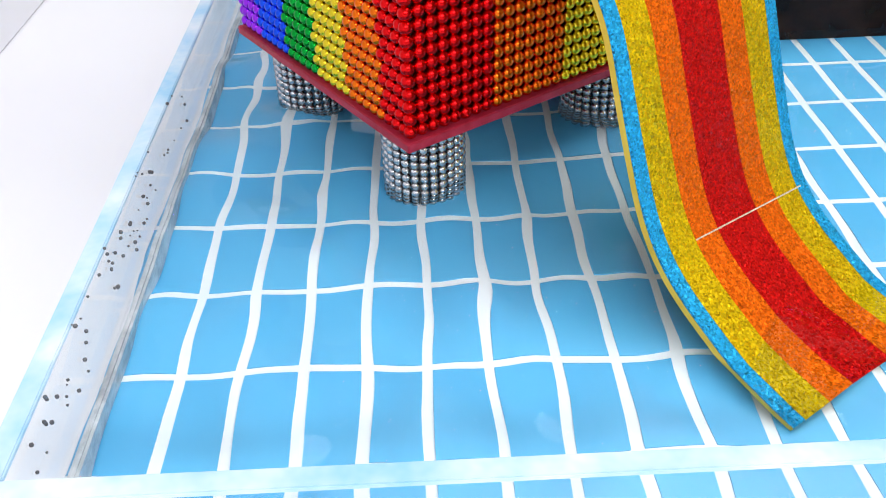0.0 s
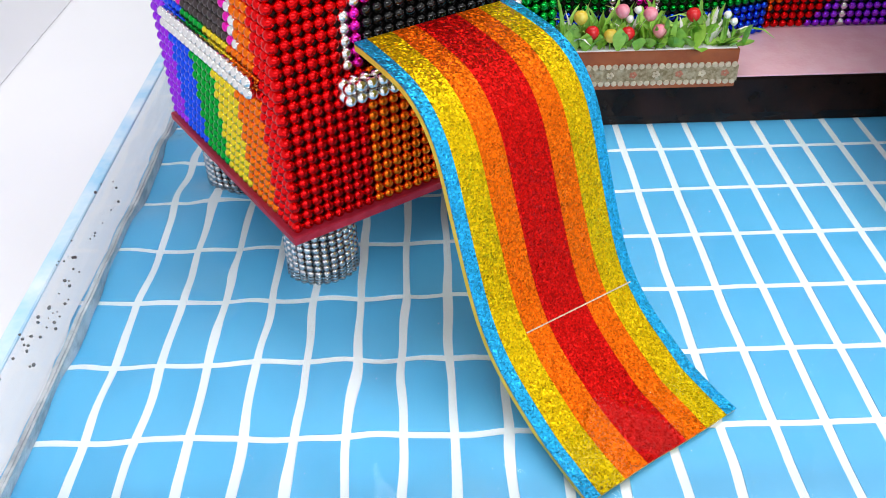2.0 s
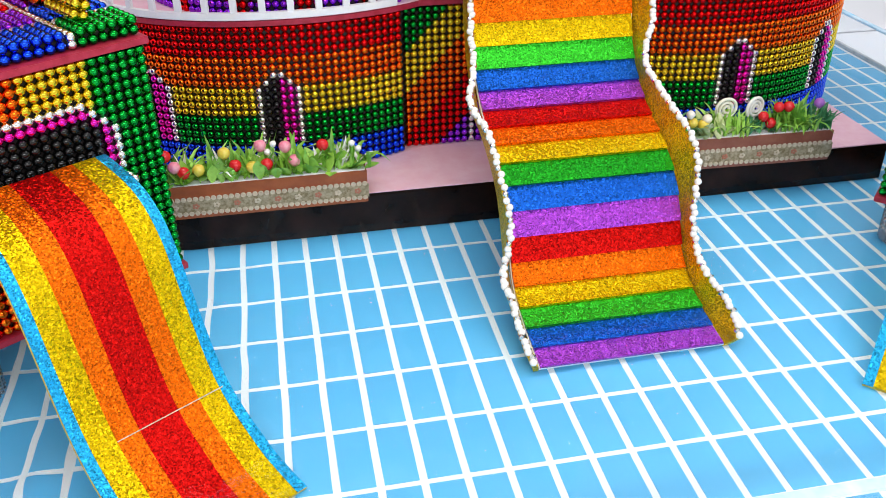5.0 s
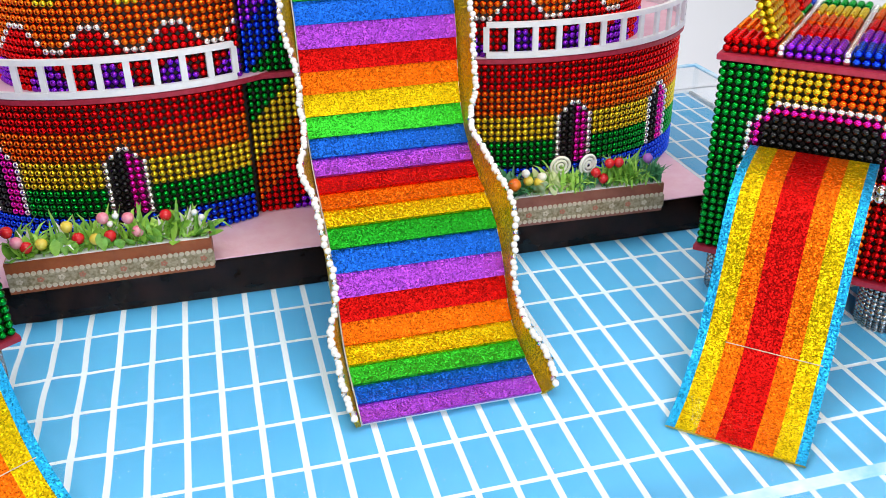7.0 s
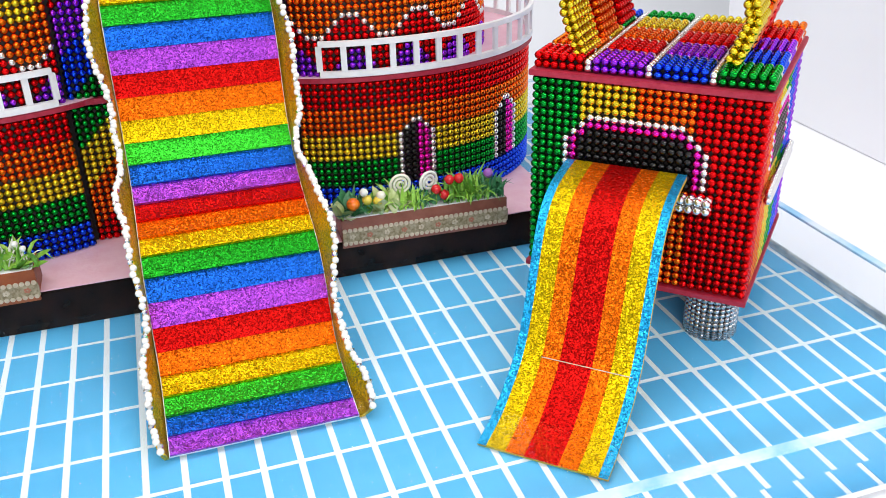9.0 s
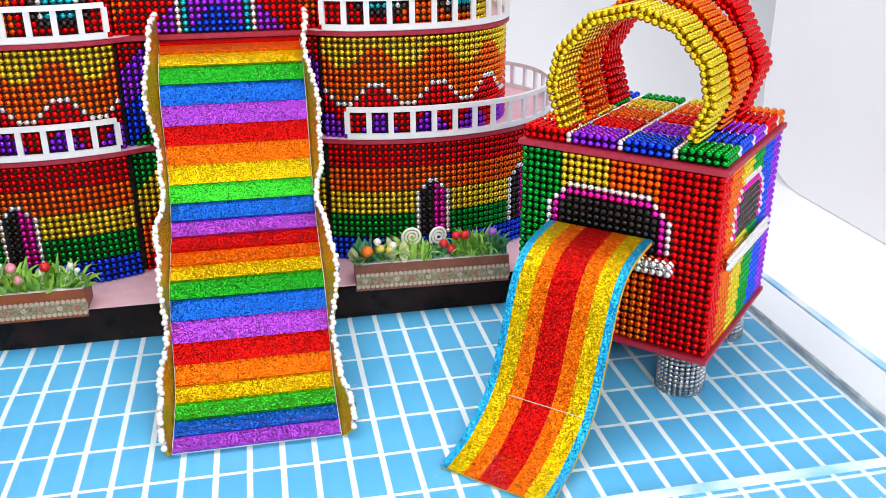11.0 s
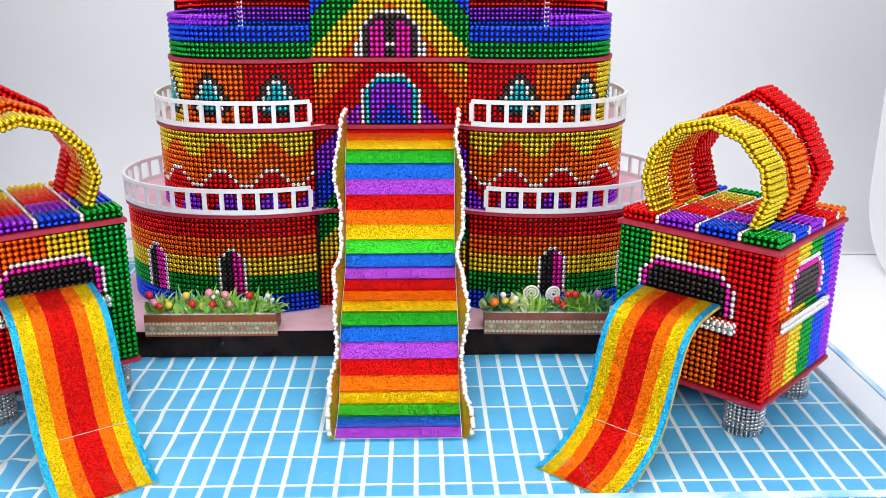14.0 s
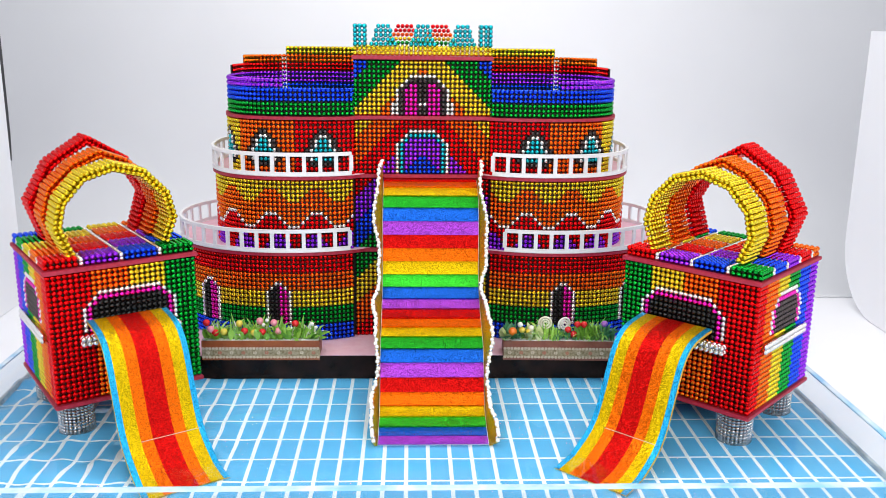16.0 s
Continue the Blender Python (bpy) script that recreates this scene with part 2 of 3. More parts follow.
def resample(line, step):
    """Points at even steps along a line in plan, with the outward normal to its right."""
    out, carry = [], 0.0
    for a, b in zip(line, line[1:]):
        dx, dy = b[0] - a[0], b[1] - a[1]
        d = math.hypot(dx, dy)
        s = carry
        while s < d:
            out.append((a[0] + dx * s / d, a[1] + dy * s / d))
            s += step
        carry = s - d
    return out


# ---- table, tent and tank ----
X0, X1, Y0, Y1 = -0.428, 0.400, -0.357, 0.225
FLOOR = -0.006
RIM = 0.040
WATER = 0.0065

part("table", boxed(-2.2, 2.2, -2.6, 1.6, -0.046, -0.012), paper_white).update_tag()
tagged(bpy.data.objects["table"], "white paper-covered table top", "table", kind="structure")


def ribbon(points, x0, x1, low, high):
    """A bent sheet over a line in the y-z plane, between two offsets across its face."""
    bm = bmesh.new()
    rows = []
    for i, (y, z) in enumerate(points):
        a, b = points[max(i - 1, 0)], points[min(i + 1, len(points) - 1)]
        dy, dz = b[0] - a[0], b[1] - a[1]
        d = math.hypot(dy, dz)
        ny, nz = -dz / d, dy / d
        lo, hi = (f(i / (len(points) - 1)) if callable(f) else f for f in (low, high))
        rows.append([bm.verts.new(p) for p in ((x0, y + ny * lo, z + nz * lo), (x1, y + ny * lo, z + nz * lo), (x1, y + ny * hi, z + nz * hi), (x0, y + ny * hi, z + nz * hi))])
    for a, b in zip(rows, rows[1:]):
        for k in range(4):
            bm.faces.new((a[k], a[(k + 1) % 4], b[(k + 1) % 4], b[k]))
    bm.faces.new(rows[0][::-1])
    bm.faces.new(rows[-1])
    return bm


sweep = [(0.28, -0.0110)]
for i in range(40):
    w = stops(i / 39, [(0, 0), (0.05, 0), (0.9, 90), (1, 90)])
    sweep.append((sweep[-1][0] + 0.0125 * math.cos(radians(w)), sweep[-1][1] + 0.0125 * math.sin(radians(w))))
sweep.append((sweep[-1][0], 1.30))
tagged(part("backdrop", ribbon(sweep, BACK_L, BACK_R, 0.0, 0.0015), paper_white, smooth=True), "white paper backdrop sweeping up behind the tank", "backdrop", kind="structure")


def panel(name, a, b, height, corner, label):
    """Upright white sheet with a rounded lower far corner."""
    bm = bmesh.new()
    ax, ay = a
    dx, dy = b[0] - ax, b[1] - ay
    d = math.hypot(dx, dy)
    out = [(0.0, 0.0)]
    for i in range(9):
        w = math.pi / 2 * i / 8
        out.append((d - corner + corner * math.sin(w), corner - corner * math.cos(w)))
    out += [(d, height), (0.0, height)]
    nx, ny = -dy / d * 0.0015, dx / d * 0.0015
    lo = [bm.verts.new((ax + dx * s / d - nx, ay + dy * s / d - ny, z - 0.011)) for s, z in out]
    hi = [bm.verts.new((ax + dx * s / d + nx, ay + dy * s / d + ny, z - 0.011)) for s, z in out]
    bm.faces.new(lo)
    bm.faces.new(hi[::-1])
    for i in range(len(out)):
        j = (i + 1) % len(out)
        bm.faces.new((lo[i], hi[i], hi[j], lo[j]))
    tagged(part(name, bm, paper_white), label, "panel", kind="structure")


panel("tent_wall_left", (-0.562, -1.3), (-0.566, 0.265), 0.385, 0.02, "white side sheet of the photo tent")
panel("tent_wall_right", (0.600, -1.3), (0.622, 0.262), 0.388, 0.10, "white side sheet of the photo tent with a rounded corner")
room_grey = varied(material("room_grey", (0.10, 0.10, 0.11), 0.8), (0.08, 0.08, 0.09), (0.12, 0.12, 0.125), 2)
tagged(part("wall_back", boxed(-2.6, 2.6, 1.7, 1.8, -0.75, 1.6), room_grey), "dim grey wall of the room", "wall", kind="structure")

# printed tile sheet: white ground with one blue tile after another on it
tile_floor = part("floor", boxed(X0 - 0.006, X1 + 0.006, Y0 - 0.006, Y1 + 0.006, FLOOR - 0.004, FLOOR - 0.0006), grout)
tagged(tile_floor, "white grout ground of the tank floor print", "floor", kind="structure")
TW, TD, GX, GY = 0.01960, 0.03930, 0.0820, -0.0935
GAP_X, GAP_Y = 0.0036, 0.0032
tile_bm = boxed(-(TW - GAP_X) / 2, (TW - GAP_X) / 2, -(TD - GAP_Y) / 2, (TD - GAP_Y) / 2, -0.0008, 0.0)
tile_mesh = mesh_of("tile", tile_bm, tile_blue)
tile_places = []
for i in range(-40, 40):
    for j in range(-20, 20):
        x, y = GX + (i + 0.5) * TW, GY + (j + 0.5) * TD
        if X0 - 0.014 < x < X1 + 0.014 and Y0 - 0.024 < y < Y1 + 0.024:
            tile_places.append((x, y))



def ripple(x, y):
    """Height of the water: nearly calm, with stirred ripples in the corner before the first pavilion."""
    stir = 1 / (1 + math.exp((x + 0.19 + 0.25 * (y + 0.25)) / 0.030)) * min(1.0, max(0.0, (0.02 - y) / 0.12))
    p = Vector((x * 30, y * 22, 0.7))
    h = noise.noise(p) + 0.8 * noise.noise(p * 2.0 + Vector((3, 1, 5)))
    return WATER + h * (0.00014 + 0.0034 * stir)


NX, NY = 230, 165
bm = bmesh.new()
grid = [[bm.verts.new((x, y, ripple(x, y))) for x in (X0 + (X1 - X0) * i / NX for i in range(NX + 1))] for y in (Y0 + (Y1 - Y0) * j / NY for j in range(NY + 1))]
for low, high in zip(grid, grid[1:]):
    for i in range(NX):
        bm.faces.new((low[i], low[i + 1], high[i + 1], high[i]))
water = part("water", bm, water_mat, smooth=True)
tagged(water, "thin clear layer of water in the tank", "water", kind="structure")
water.visible_shadow = False

tank = tagged(empty("tank", pose(0, 0, FLOOR)), "low clear acrylic tank, refracted tile blue painted on its edges", "tank")
T = 0.007
for name, b in (("front_wall", (X0 - T, X1 + T, Y0 - T, Y0)), ("back_wall", (X0 - T, X1 + T, Y1, Y1 + T)),
                ("side_wall", (X0 - T, X0, Y0, Y1)), ("side_wall", (X1, X1 + T, Y0, Y1))):
    w = part(name, boxed(*b, 0.0005, RIM - 0.002, 0.0005), acrylic, tank)
    w.visible_shadow = False
    # clear rim built opaque; the tile blue refracted in it is its colour
    r = part("rim", boxed(b[0] + 0.0004, b[1] - 0.0004, b[2] + 0.0004, b[3] - 0.0004, RIM - 0.0018, RIM, 0.0004), rim_mat, tank, "acrylic edge, refracted tile blue put into its colour")
for b in ((X0, X0 + 0.003, Y0, Y1), (X1 - 0.003, X1, Y0, Y1)):
    part("joint", boxed(*b, 0.0005, 0.0120, 0.001), joint_mat, tank, "grey glued joint")

# ---- castle ----
castle = tagged(empty("castle", pose(0, 0, 0)), "rainbow castle of small metallic magnet balls with white balconies", "castle")
Z1, ROWS1 = 0.029, 20
Z2, ROWS2 = Z1 + ROWS1 * PITCH + 0.004, 16
Z3, ROWS3 = Z2 + ROWS2 * PITCH + 0.004, 12
Z4, ROWS4 = Z3 + ROWS3 * PITCH + 0.004, 12
ZC = Z4 + ROWS4 * PITCH + 0.004
HALF = 0.075


def oval(cx, a, b, front, n, side, grow=0.0, steps=120):
    """Outline of a tower in plan from the middle block outwards and round to its back."""
    out = []
    for i in range(steps + 1):
        w = math.pi * i / steps
        c, s = -math.cos(w), -math.sin(w)
        x = cx + (a + grow) * math.copysign(abs(c) ** (2 / n), c)
        y = front + b + (b + grow) * math.copysign(abs(s) ** (2 / n), s)
        out.append((side * x, y))
    # close round the back
    for i in range(1, steps):
        w = math.pi * i / steps
        c, s = math.cos(w), math.sin(w)
        x = cx + (a + grow) * math.copysign(abs(c) ** (2 / n), c)
        y = front + b + (b + grow) * abs(s) ** (2 / n)
        out.append((side * x, y))
    return out


PLAN = {1: (0.150, 0.132, 0.105, -0.022, 2.1), 2: (0.138, 0.100, 0.098, -0.019, 2.4), 3: (0.130, 0.090, 0.085, -0.014, 2.7)}


def front_line(k, side, grow=0.0):
    """The part of a tower's outline outside the middle block, from its front junction round to its back."""
    loop = oval(*PLAN[k], side, grow)
    return [p for p in loop if abs(p[0]) >= HALF + 0.001]


def tower_slab(k, side, grow, z0, z1):
    loop = oval(*PLAN[k], side, grow)
    return prism(loop if side > 0 else loop[::-1], z0, z1)


def window_pointed(c, r, c0):
    """Blue pointed window: colour at a column and row, or None."""
    k = abs(c - c0)
    if r < 2 or r > 9 or k > 4:
        return None
    teal, silver, dark = ((0, 0, 1), (0, 1, 2), (1, 2, 3), (1, 2, 3), (2, 3, 4), (2, 3, 4), (2, 3, 4), (0, 0, 3))[r - 2]
    return "teal" if k < teal else "silver" if k < silver else "charcoal" if k < dark else None


def window_arch(c, r, c0, top=6, bottom=15):
    """Window with one black and one pink half in a silver arch."""
    k = c - c0
    if r < top or r > bottom:
        return None
    half = (1.0, 2.0, 2.5, 3.0)[min(r - top, 3)]
    if abs(k) > half:
        return None
    if r == top or abs(k) > half - 1:
        return "silver"
    return "black" if k < 0 else "pink"


def colour1(c, r, side):
    for c0 in (16.5, 33.5):
        w = window_arch(c, r, c0) if side > 0 else window_arch(-c, r, -c0)
        if w:
            return w
    return ("red", "orange", "yellow", "green", "blue")[min(r // 4, 4)]


def colour2(c, r, side):
    ph = (c + 7) % 10
    tri = abs(ph - 5)
    wave = (7, 7, 8, 9, 10, 10)[min(int(tri + 0.5), 5)] if tri != 5 else 10
    if r == wave:
        return "silver"
    if r < wave:
        return "yellow" if r < (1.6, 1.9, 2.6, 3.6, 4.6, 4.9)[min(int(tri + 0.5), 5)] else "orange"
    q = (c + 3) % 8
    return "purple" if r >= 12 and abs(q - 3.5) < (r - 10.5) * 0.75 else "red"


def colour3(c, r, side):
    for c0 in ((6.5, 19.5, 30.5) if side < 0 else (9.5, 22.5, 33.5)):
        w = window_pointed(c, r, c0)
        if w:
            return w
    return "red" if c < 13 else "orange" if c < 26 else "yellow"


def mid_colour(k, c, r):
    m = min(c, 29 - c)
    d = m + r
    e = abs(c - 14.5)
    if k == 1:
        if m == 9 and r >= 15:
            return "silver"
        return "green" if d < 6 else "yellow" if d < 12 else "orange" if d < 18 else "red" if d < 24 else "purple"
    if k == 2:
        return "red" if d < 4 else "purple" if d < 10 else "blue" if d < 16 else "green" if d < 22 else "yellow"
    if k == 3:
        if r >= 2:
            edge = {2: 3.0, 3: 4.0, 4: 5.0}.get(r, 6.0)
            if e < edge:
                if r == 2 or e > edge - 1:
                    return "silver"
                if r == 3 or e > edge - 2:
                    return "teal"
                return "blue" if r >= 8 and e < (r - 7) * 1.0 + 0.2 else "purple"
            if r >= 8 and e < 6 + (r - 7):
                return "purple"
        return "yellow" if d < 4 else "orange" if d < 10 else "red"
    if r == 2 and e < 1:
        return "orange"
    if r >= 3:
        edge = {3: 3.0, 4: 4.0, 5: 5.0}.get(r, 6.0 if r < 9 else 7.0)
        if e < edge:
            if r == 3 or e > (edge - 1 if r < 9 else 5):
                return "silver"
            if r == 4 or e > (edge - 2 if r < 6 else 4):
                return "charcoal"
            if e < 1:
                return "silver" if r == 9 else "charcoal"
            return "pink"
        if r >= 8 and e < edge + (r - 7) * 0.6:
            return "orange"
    return "blue" if d < 4 and m < 3 else "green" if d < 10 else "yellow"


def shell(k, side, z, rows, colour, name, singles=0, limit=0.72):
    line = resample(front_line(k, side), PITCH)
    line = line[: int(len(line) * limit)]
    beads = []
    for c, (x, y) in enumerate(line):
        for r in range(rows):
            beads.append(((x, y, z + (rows - r - 0.5) * PITCH), colour(c, r, side)))
    bead_panel(name, beads, castle, 2, singles)
    # added backing sheet; its near-black colour gives the shade in the bead gaps
    part("wall_shade_backing", wall_band(front_line(k, side, -0.0012), z, z + rows * PITCH, 0.0014), gap_shade, castle)


part("platform", boxed(-0.300, 0.262, -0.066, 0.190, FLOOR, 0.0279, 0.001), black_gloss, castle, "glossy black base slab")
part("platform_cover", boxed(-0.2992, 0.2612, -0.0652, 0.1892, 0.0281, 0.0290, 0.0003), pink_felt, castle, "pale pink paper cover")

for k, z, rows, fn in ((1, Z1, ROWS1, colour1), (2, Z2, ROWS2, colour2), (3, Z3, ROWS3, colour3)):
    for side in (-1, 1):
        shell(k, side, z, rows, fn, "tower_wall")
        top = z + rows * PITCH
        part("plate", tower_slab(k, side, 0.0046 if k < 3 else 0.0030, top + 0.0004, top + 0.0036), crimson, castle, "crimson foam plate")
        if k < 3:
            part("balcony_floor", tower_slab(k, side, 0.0040, top + 0.0039, top + 0.0046), pink_felt, castle, "pale pink balcony floor")
    beads = [((-HALF + (c + 0.5) * PITCH, 0.0, z + (rows - r - 0.5) * PITCH), mid_colour(k, c, r)) for r in range(rows) for c in range(30)]
    bead_panel("middle_wall", beads, castle)
    # added solid behind the middle wall, coloured as the shade between balls
    part("wall_shade_backing", boxed(-HALF - 0.004, HALF + 0.004, 0.0012, 0.150, z, z + rows * PITCH - 0.0002), gap_shade, castle)
    part("plate", boxed(-HALF - 0.001, HALF + 0.001, -0.0045, 0.150, z + rows * PITCH + 0.0004, z + rows * PITCH + 0.0041, 0.0004), crimson, castle, "crimson foam plate")

# top storey: middle block, crown, and the open bowls of the towers
beads = [((-HALF + (c + 0.5) * PITCH, 0.0, Z4 + (ROWS4 - r - 0.5) * PITCH), mid_colour(4, c, r)) for r in range(ROWS4) for c in range(30)]
for r in range(ROWS4):
    for d in range(1, 16):
        for x in (-HALF + 0.0025, HALF - 0.0025):
            beads.append(((x, d * PITCH, Z4 + (ROWS4 - r - 0.5) * PITCH), "blue" if r < 4 else "green"))
bead_panel("middle_wall", beads, castle)
# added solid again, gap shade as its colour
part("wall_shade_backing", boxed(-HALF + 0.004, HALF - 0.004, 0.0012, 0.078, Z4, ZC - 0.0042), gap_shade, castle)
part("plate", boxed(-HALF - 0.001, HALF + 0.001, -0.0045, 0.082, ZC - 0.0038, ZC, 0.0004), crimson, castle, "rose crimson foam plate")
crown = []
for y in (0.0, 0.078):
    for c in range(30):
        for r in range(2):
            crown.append(((-HALF + (c + 0.5) * PITCH, y, ZC + (r + 0.5) * PITCH), "yellow"))
for d in range(1, 15):
    for x in (-HALF + 0.0025, HALF - 0.0025):
        for r in range(2):
            crown.append(((x, d * 0.0052, ZC + (r + 0.5) * PITCH), "yellow"))
for r in range(5):
    z = ZC + (r * 0.93 + 2.45) * PITCH
    for c0 in (6.0, 14.5, 23.0):
        n = (6, 5, 4, 4, 3)[r]
        for i in range(n):
            for y in (0.0, 0.0046):
                crown.append(((-HALF + (c0 + 0.5 + i - (n - 1) / 2) * PITCH, y, z), "teal"))
    for c in (0, 1, 2, 27, 28, 29):
        for d in range(4):
            if d == 0 or c in (0, 29, 2, 27) or r == 4:
                crown.append(((-HALF + (c + 0.5) * PITCH, d * PITCH, z), "teal"))
    for c0 in (10.5, 18.5):
        n = (8, 7, 6, 5, 4)[r]
        for i in range(n):
            crown.append(((-HALF + (c0 + 0.5 + i - (n - 1) / 2) * PITCH, 0.078, z), ("green", "yellow", "orange", "red", "red")[r]))
bead_panel("crown", crown, castle)

for side in (-1, 1):
    ring = resample(front_line(3, side, -0.0015), PITCH)
    n = len(ring)
    bowl = []
    for c, (x, y) in enumerate(ring):
        f = c / n
        if f < 0.52:
            rows = 6 if c < 15 else 8
            seq = ["green"] * 3 + ["blue"] * 3 + ["purple"] * 2
        else:
            g = (f - 0.52) / 0.48
            rows = 10 if g < 0.20 else 12 if g < 0.50 else 14
            seq = ["green"] * 2 + ["blue"] * 3 + ["purple"] * 3 + ["red"] * 2 + ["orange"] * 2 + ["yellow"] * 2
        for r in range(rows):
            bowl.append(((x, y, Z4 + (r + 0.5) * PITCH), seq[r]))
    bead_panel("bowl_wall", bowl, castle)
    core = resample(front_line(3, side, 0.0010), PITCH)
    k = len(core)
    # added bands behind the bowl beads, near-black for the shade in their gaps
    part("bowl_shade_backing", wall_band(core[int(k * 0.53): int(k * 0.62)], Z4, Z4 + 0.049, 0.0012), gap_shade, castle)
    part("bowl_shade_backing", wall_band(core[int(k * 0.62): int(k * 0.77)], Z4, Z4 + 0.059, 0.0012), gap_shade, castle)
    part("bowl_shade_backing", wall_band(core[int(k * 0.77):], Z4, Z4 + 0.069, 0.0012), gap_shade, castle)
    part("bowl_shade_backing", wall_band(resample(front_line(3, side, -0.0030), PITCH)[: int(k * 0.5)], Z4, Z4 + 0.029, 0.0012), gap_shade, castle)
    part("bowl_floor", tower_slab(3, side, -0.003, Z4 + 0.0002, Z4 + 0.003), BEAD["green"], castle, "green floor of the open tower bowl")


def railing(k, side, z, x_from):
    """White balcony railing along the edge of a plate."""
    line = [p for p in front_line(k, side, 0.0036) if abs(p[0]) > x_from]
    line = line[: int(len(line) * 0.72)]
    rail = tagged(empty("balcony_railing"), "white plastic balcony railing")
    rail.parent = castle
    part("bottom_rail", wall_band(line, z, z + 0.0042, 0.0032), white_plastic, rail)
    part("top_rail", wall_band(line, z + 0.0215, z + 0.0252, 0.0034), white_plastic, rail)
    pts = resample(line, 0.0172)
    for i, (x, y) in enumerate(pts):
        a, b = pts[max(i - 1, 0)], pts[min(i + 1, len(pts) - 1)]
        w = math.degrees(math.atan2(b[1] - a[1], b[0] - a[0]))
        bm = boxed(-0.0021, 0.0021, -0.0013, 0.0013, 0, 0.0176, 0.0003)
        post = part("post", bm, white_plastic, rail)
        post.matrix_local = pose(x, y, z + 0.0041, 0, 0, w)


for side in (-1, 1):
    railing(1, side, Z1 + ROWS1 * PITCH + 0.0046, HALF + (0.002 if side < 0 else 0.016))
    railing(2, side, Z2 + ROWS2 * PITCH + 0.0046, HALF + 0.001)

# ---- rainbow stair slide ----
stair = tagged(empty("stair_slide", pose(0.0089, 0, 0)), "wavy rainbow glitter foam slide, gold sides, pearl trim", "slide")
SLAT, HALF_W = 0.01423, 0.0514
SLOPE = [(0, 16), (2.5, 15), (5.5, 67), (10.2, 20), (17.6, 83), (23.4, 12), (25, 1)]
line = [(-0.2278, FLOOR + 0.0052)]
for i in range(250):
    a = radians(stops(i / 10, SLOPE))
    line.append((line[-1][0] + math.cos(a) * SLAT / 10, line[-1][1] + math.sin(a) * SLAT / 10))


part("base_board", ribbon(line[::2], -HALF_W, HALF_W, -0.0025, -0.0002), white_plastic, stair, "white board under the slats")
order = ["purple", "blue", "lime", "yellow", "orange", "red"]
for k in range(25):
    colour = order[k % 6]
    if colour == "lime" and (k // 6) % 2 == 1:
        colour = "green"
    seg = line[k * 10: k * 10 + 13]
    part("slat", ribbon(seg, -HALF_W + 0.0006, HALF_W - 0.0006, -0.0001, lambda s: 0.0026 - 0.0022 * s), GLIT[colour], stair)


def side_height(s):
    """How far the gold side boards stand over the slats."""
    return 0.0135 + 0.0022 * math.sin(s * 21.0 + 0.6) + 0.004 * max(0.0, s - 0.8) * 5 - 0.0085 * max(0.0, 0.12 - s) * 8


def flare(s, sx):
    """How far the upper edge of a side board leans outwards."""
    return sx * (0.0035 + 0.0028 * math.sin(s * 19.0 + sx * 0.8) + 0.0012 * math.sin(s * 43.0))


def side_board(points, sx):
    bm = bmesh.new()
    rows = []
    for i, (y, z) in enumerate(points):
        a, b = points[max(i - 1, 0)], points[min(i + 1, len(points) - 1)]
        d = math.hypot(b[0] - a[0], b[1] - a[1])
        ny, nz = -(b[1] - a[1]) / d, (b[0] - a[0]) / d
        s = i / (len(points) - 1)
        lo, hi, f = -0.0045, side_height(s), flare(s, sx)
        x0, x1 = sx * HALF_W, sx * (HALF_W + 0.0028)
        rows.append([bm.verts.new(p) for p in ((x0, y + ny * lo, z + nz * lo), (x1, y + ny * lo, z + nz * lo), (x1 + f, y + ny * hi, z + nz * hi), (x0 + f, y + ny * hi, z + nz * hi))])
    for a, b in zip(rows, rows[1:]):
        for k in range(4):
            bm.faces.new((a[k], a[(k + 1) % 4], b[(k + 1) % 4], b[k]))
    bm.faces.new(rows[0][::-1])
    bm.faces.new(rows[-1])
    return bm


for sx in (-1, 1):
    part("side_board", side_board(line[::2], sx), GLIT["gold"], stair, "gold glitter foam side board")
    bm = bmesh.new()
    bmesh.ops.create_icosphere(bm, subdivisions=2, radius=0.0021)
    pearl_mesh = mesh_of("pearl", bm, pearl, True)
    bm = bmesh.new()
    bmesh.ops.create_icosphere(bm, subdivisions=1, radius=0.0019)
    stone_mesh = mesh_of("rhinestone", bm, BEAD["silver"])
    s, i = 0.0, 0
    for j in range(len(line) - 1):
        s += SLAT / 10
        if s >= 0.0028:
            s = 0.0
            i += 1
            a, b = line[max(j - 1, 0)], line[min(j + 1, len(line) - 1)]
            d = math.hypot(b[0] - a[0], b[1] - a[1])
            h = side_height(j / (len(line) - 1)) + 0.0012
            ob = new("rhinestone" if i % 4 == 2 else "pearl", stone_mesh if i % 4 == 2 else pearl_mesh)
            ob.parent = stair
            ob.location = (sx * (HALF_W + 0.0014 + 0.0006 * math.sin(i * 2.4)) + flare(j / (len(line) - 1), sx), line[j][0] - (b[1] - a[1]) / d * h, line[j][1] + (b[0] - a[0]) / d * h)

# ---- pavilions with chutes ----
STEP = 0.0049
BODY_Z, BODY_ROWS, NC, ND = 0.0367, 25, 28, 27
BW, BD = NC * STEP, ND * STEP


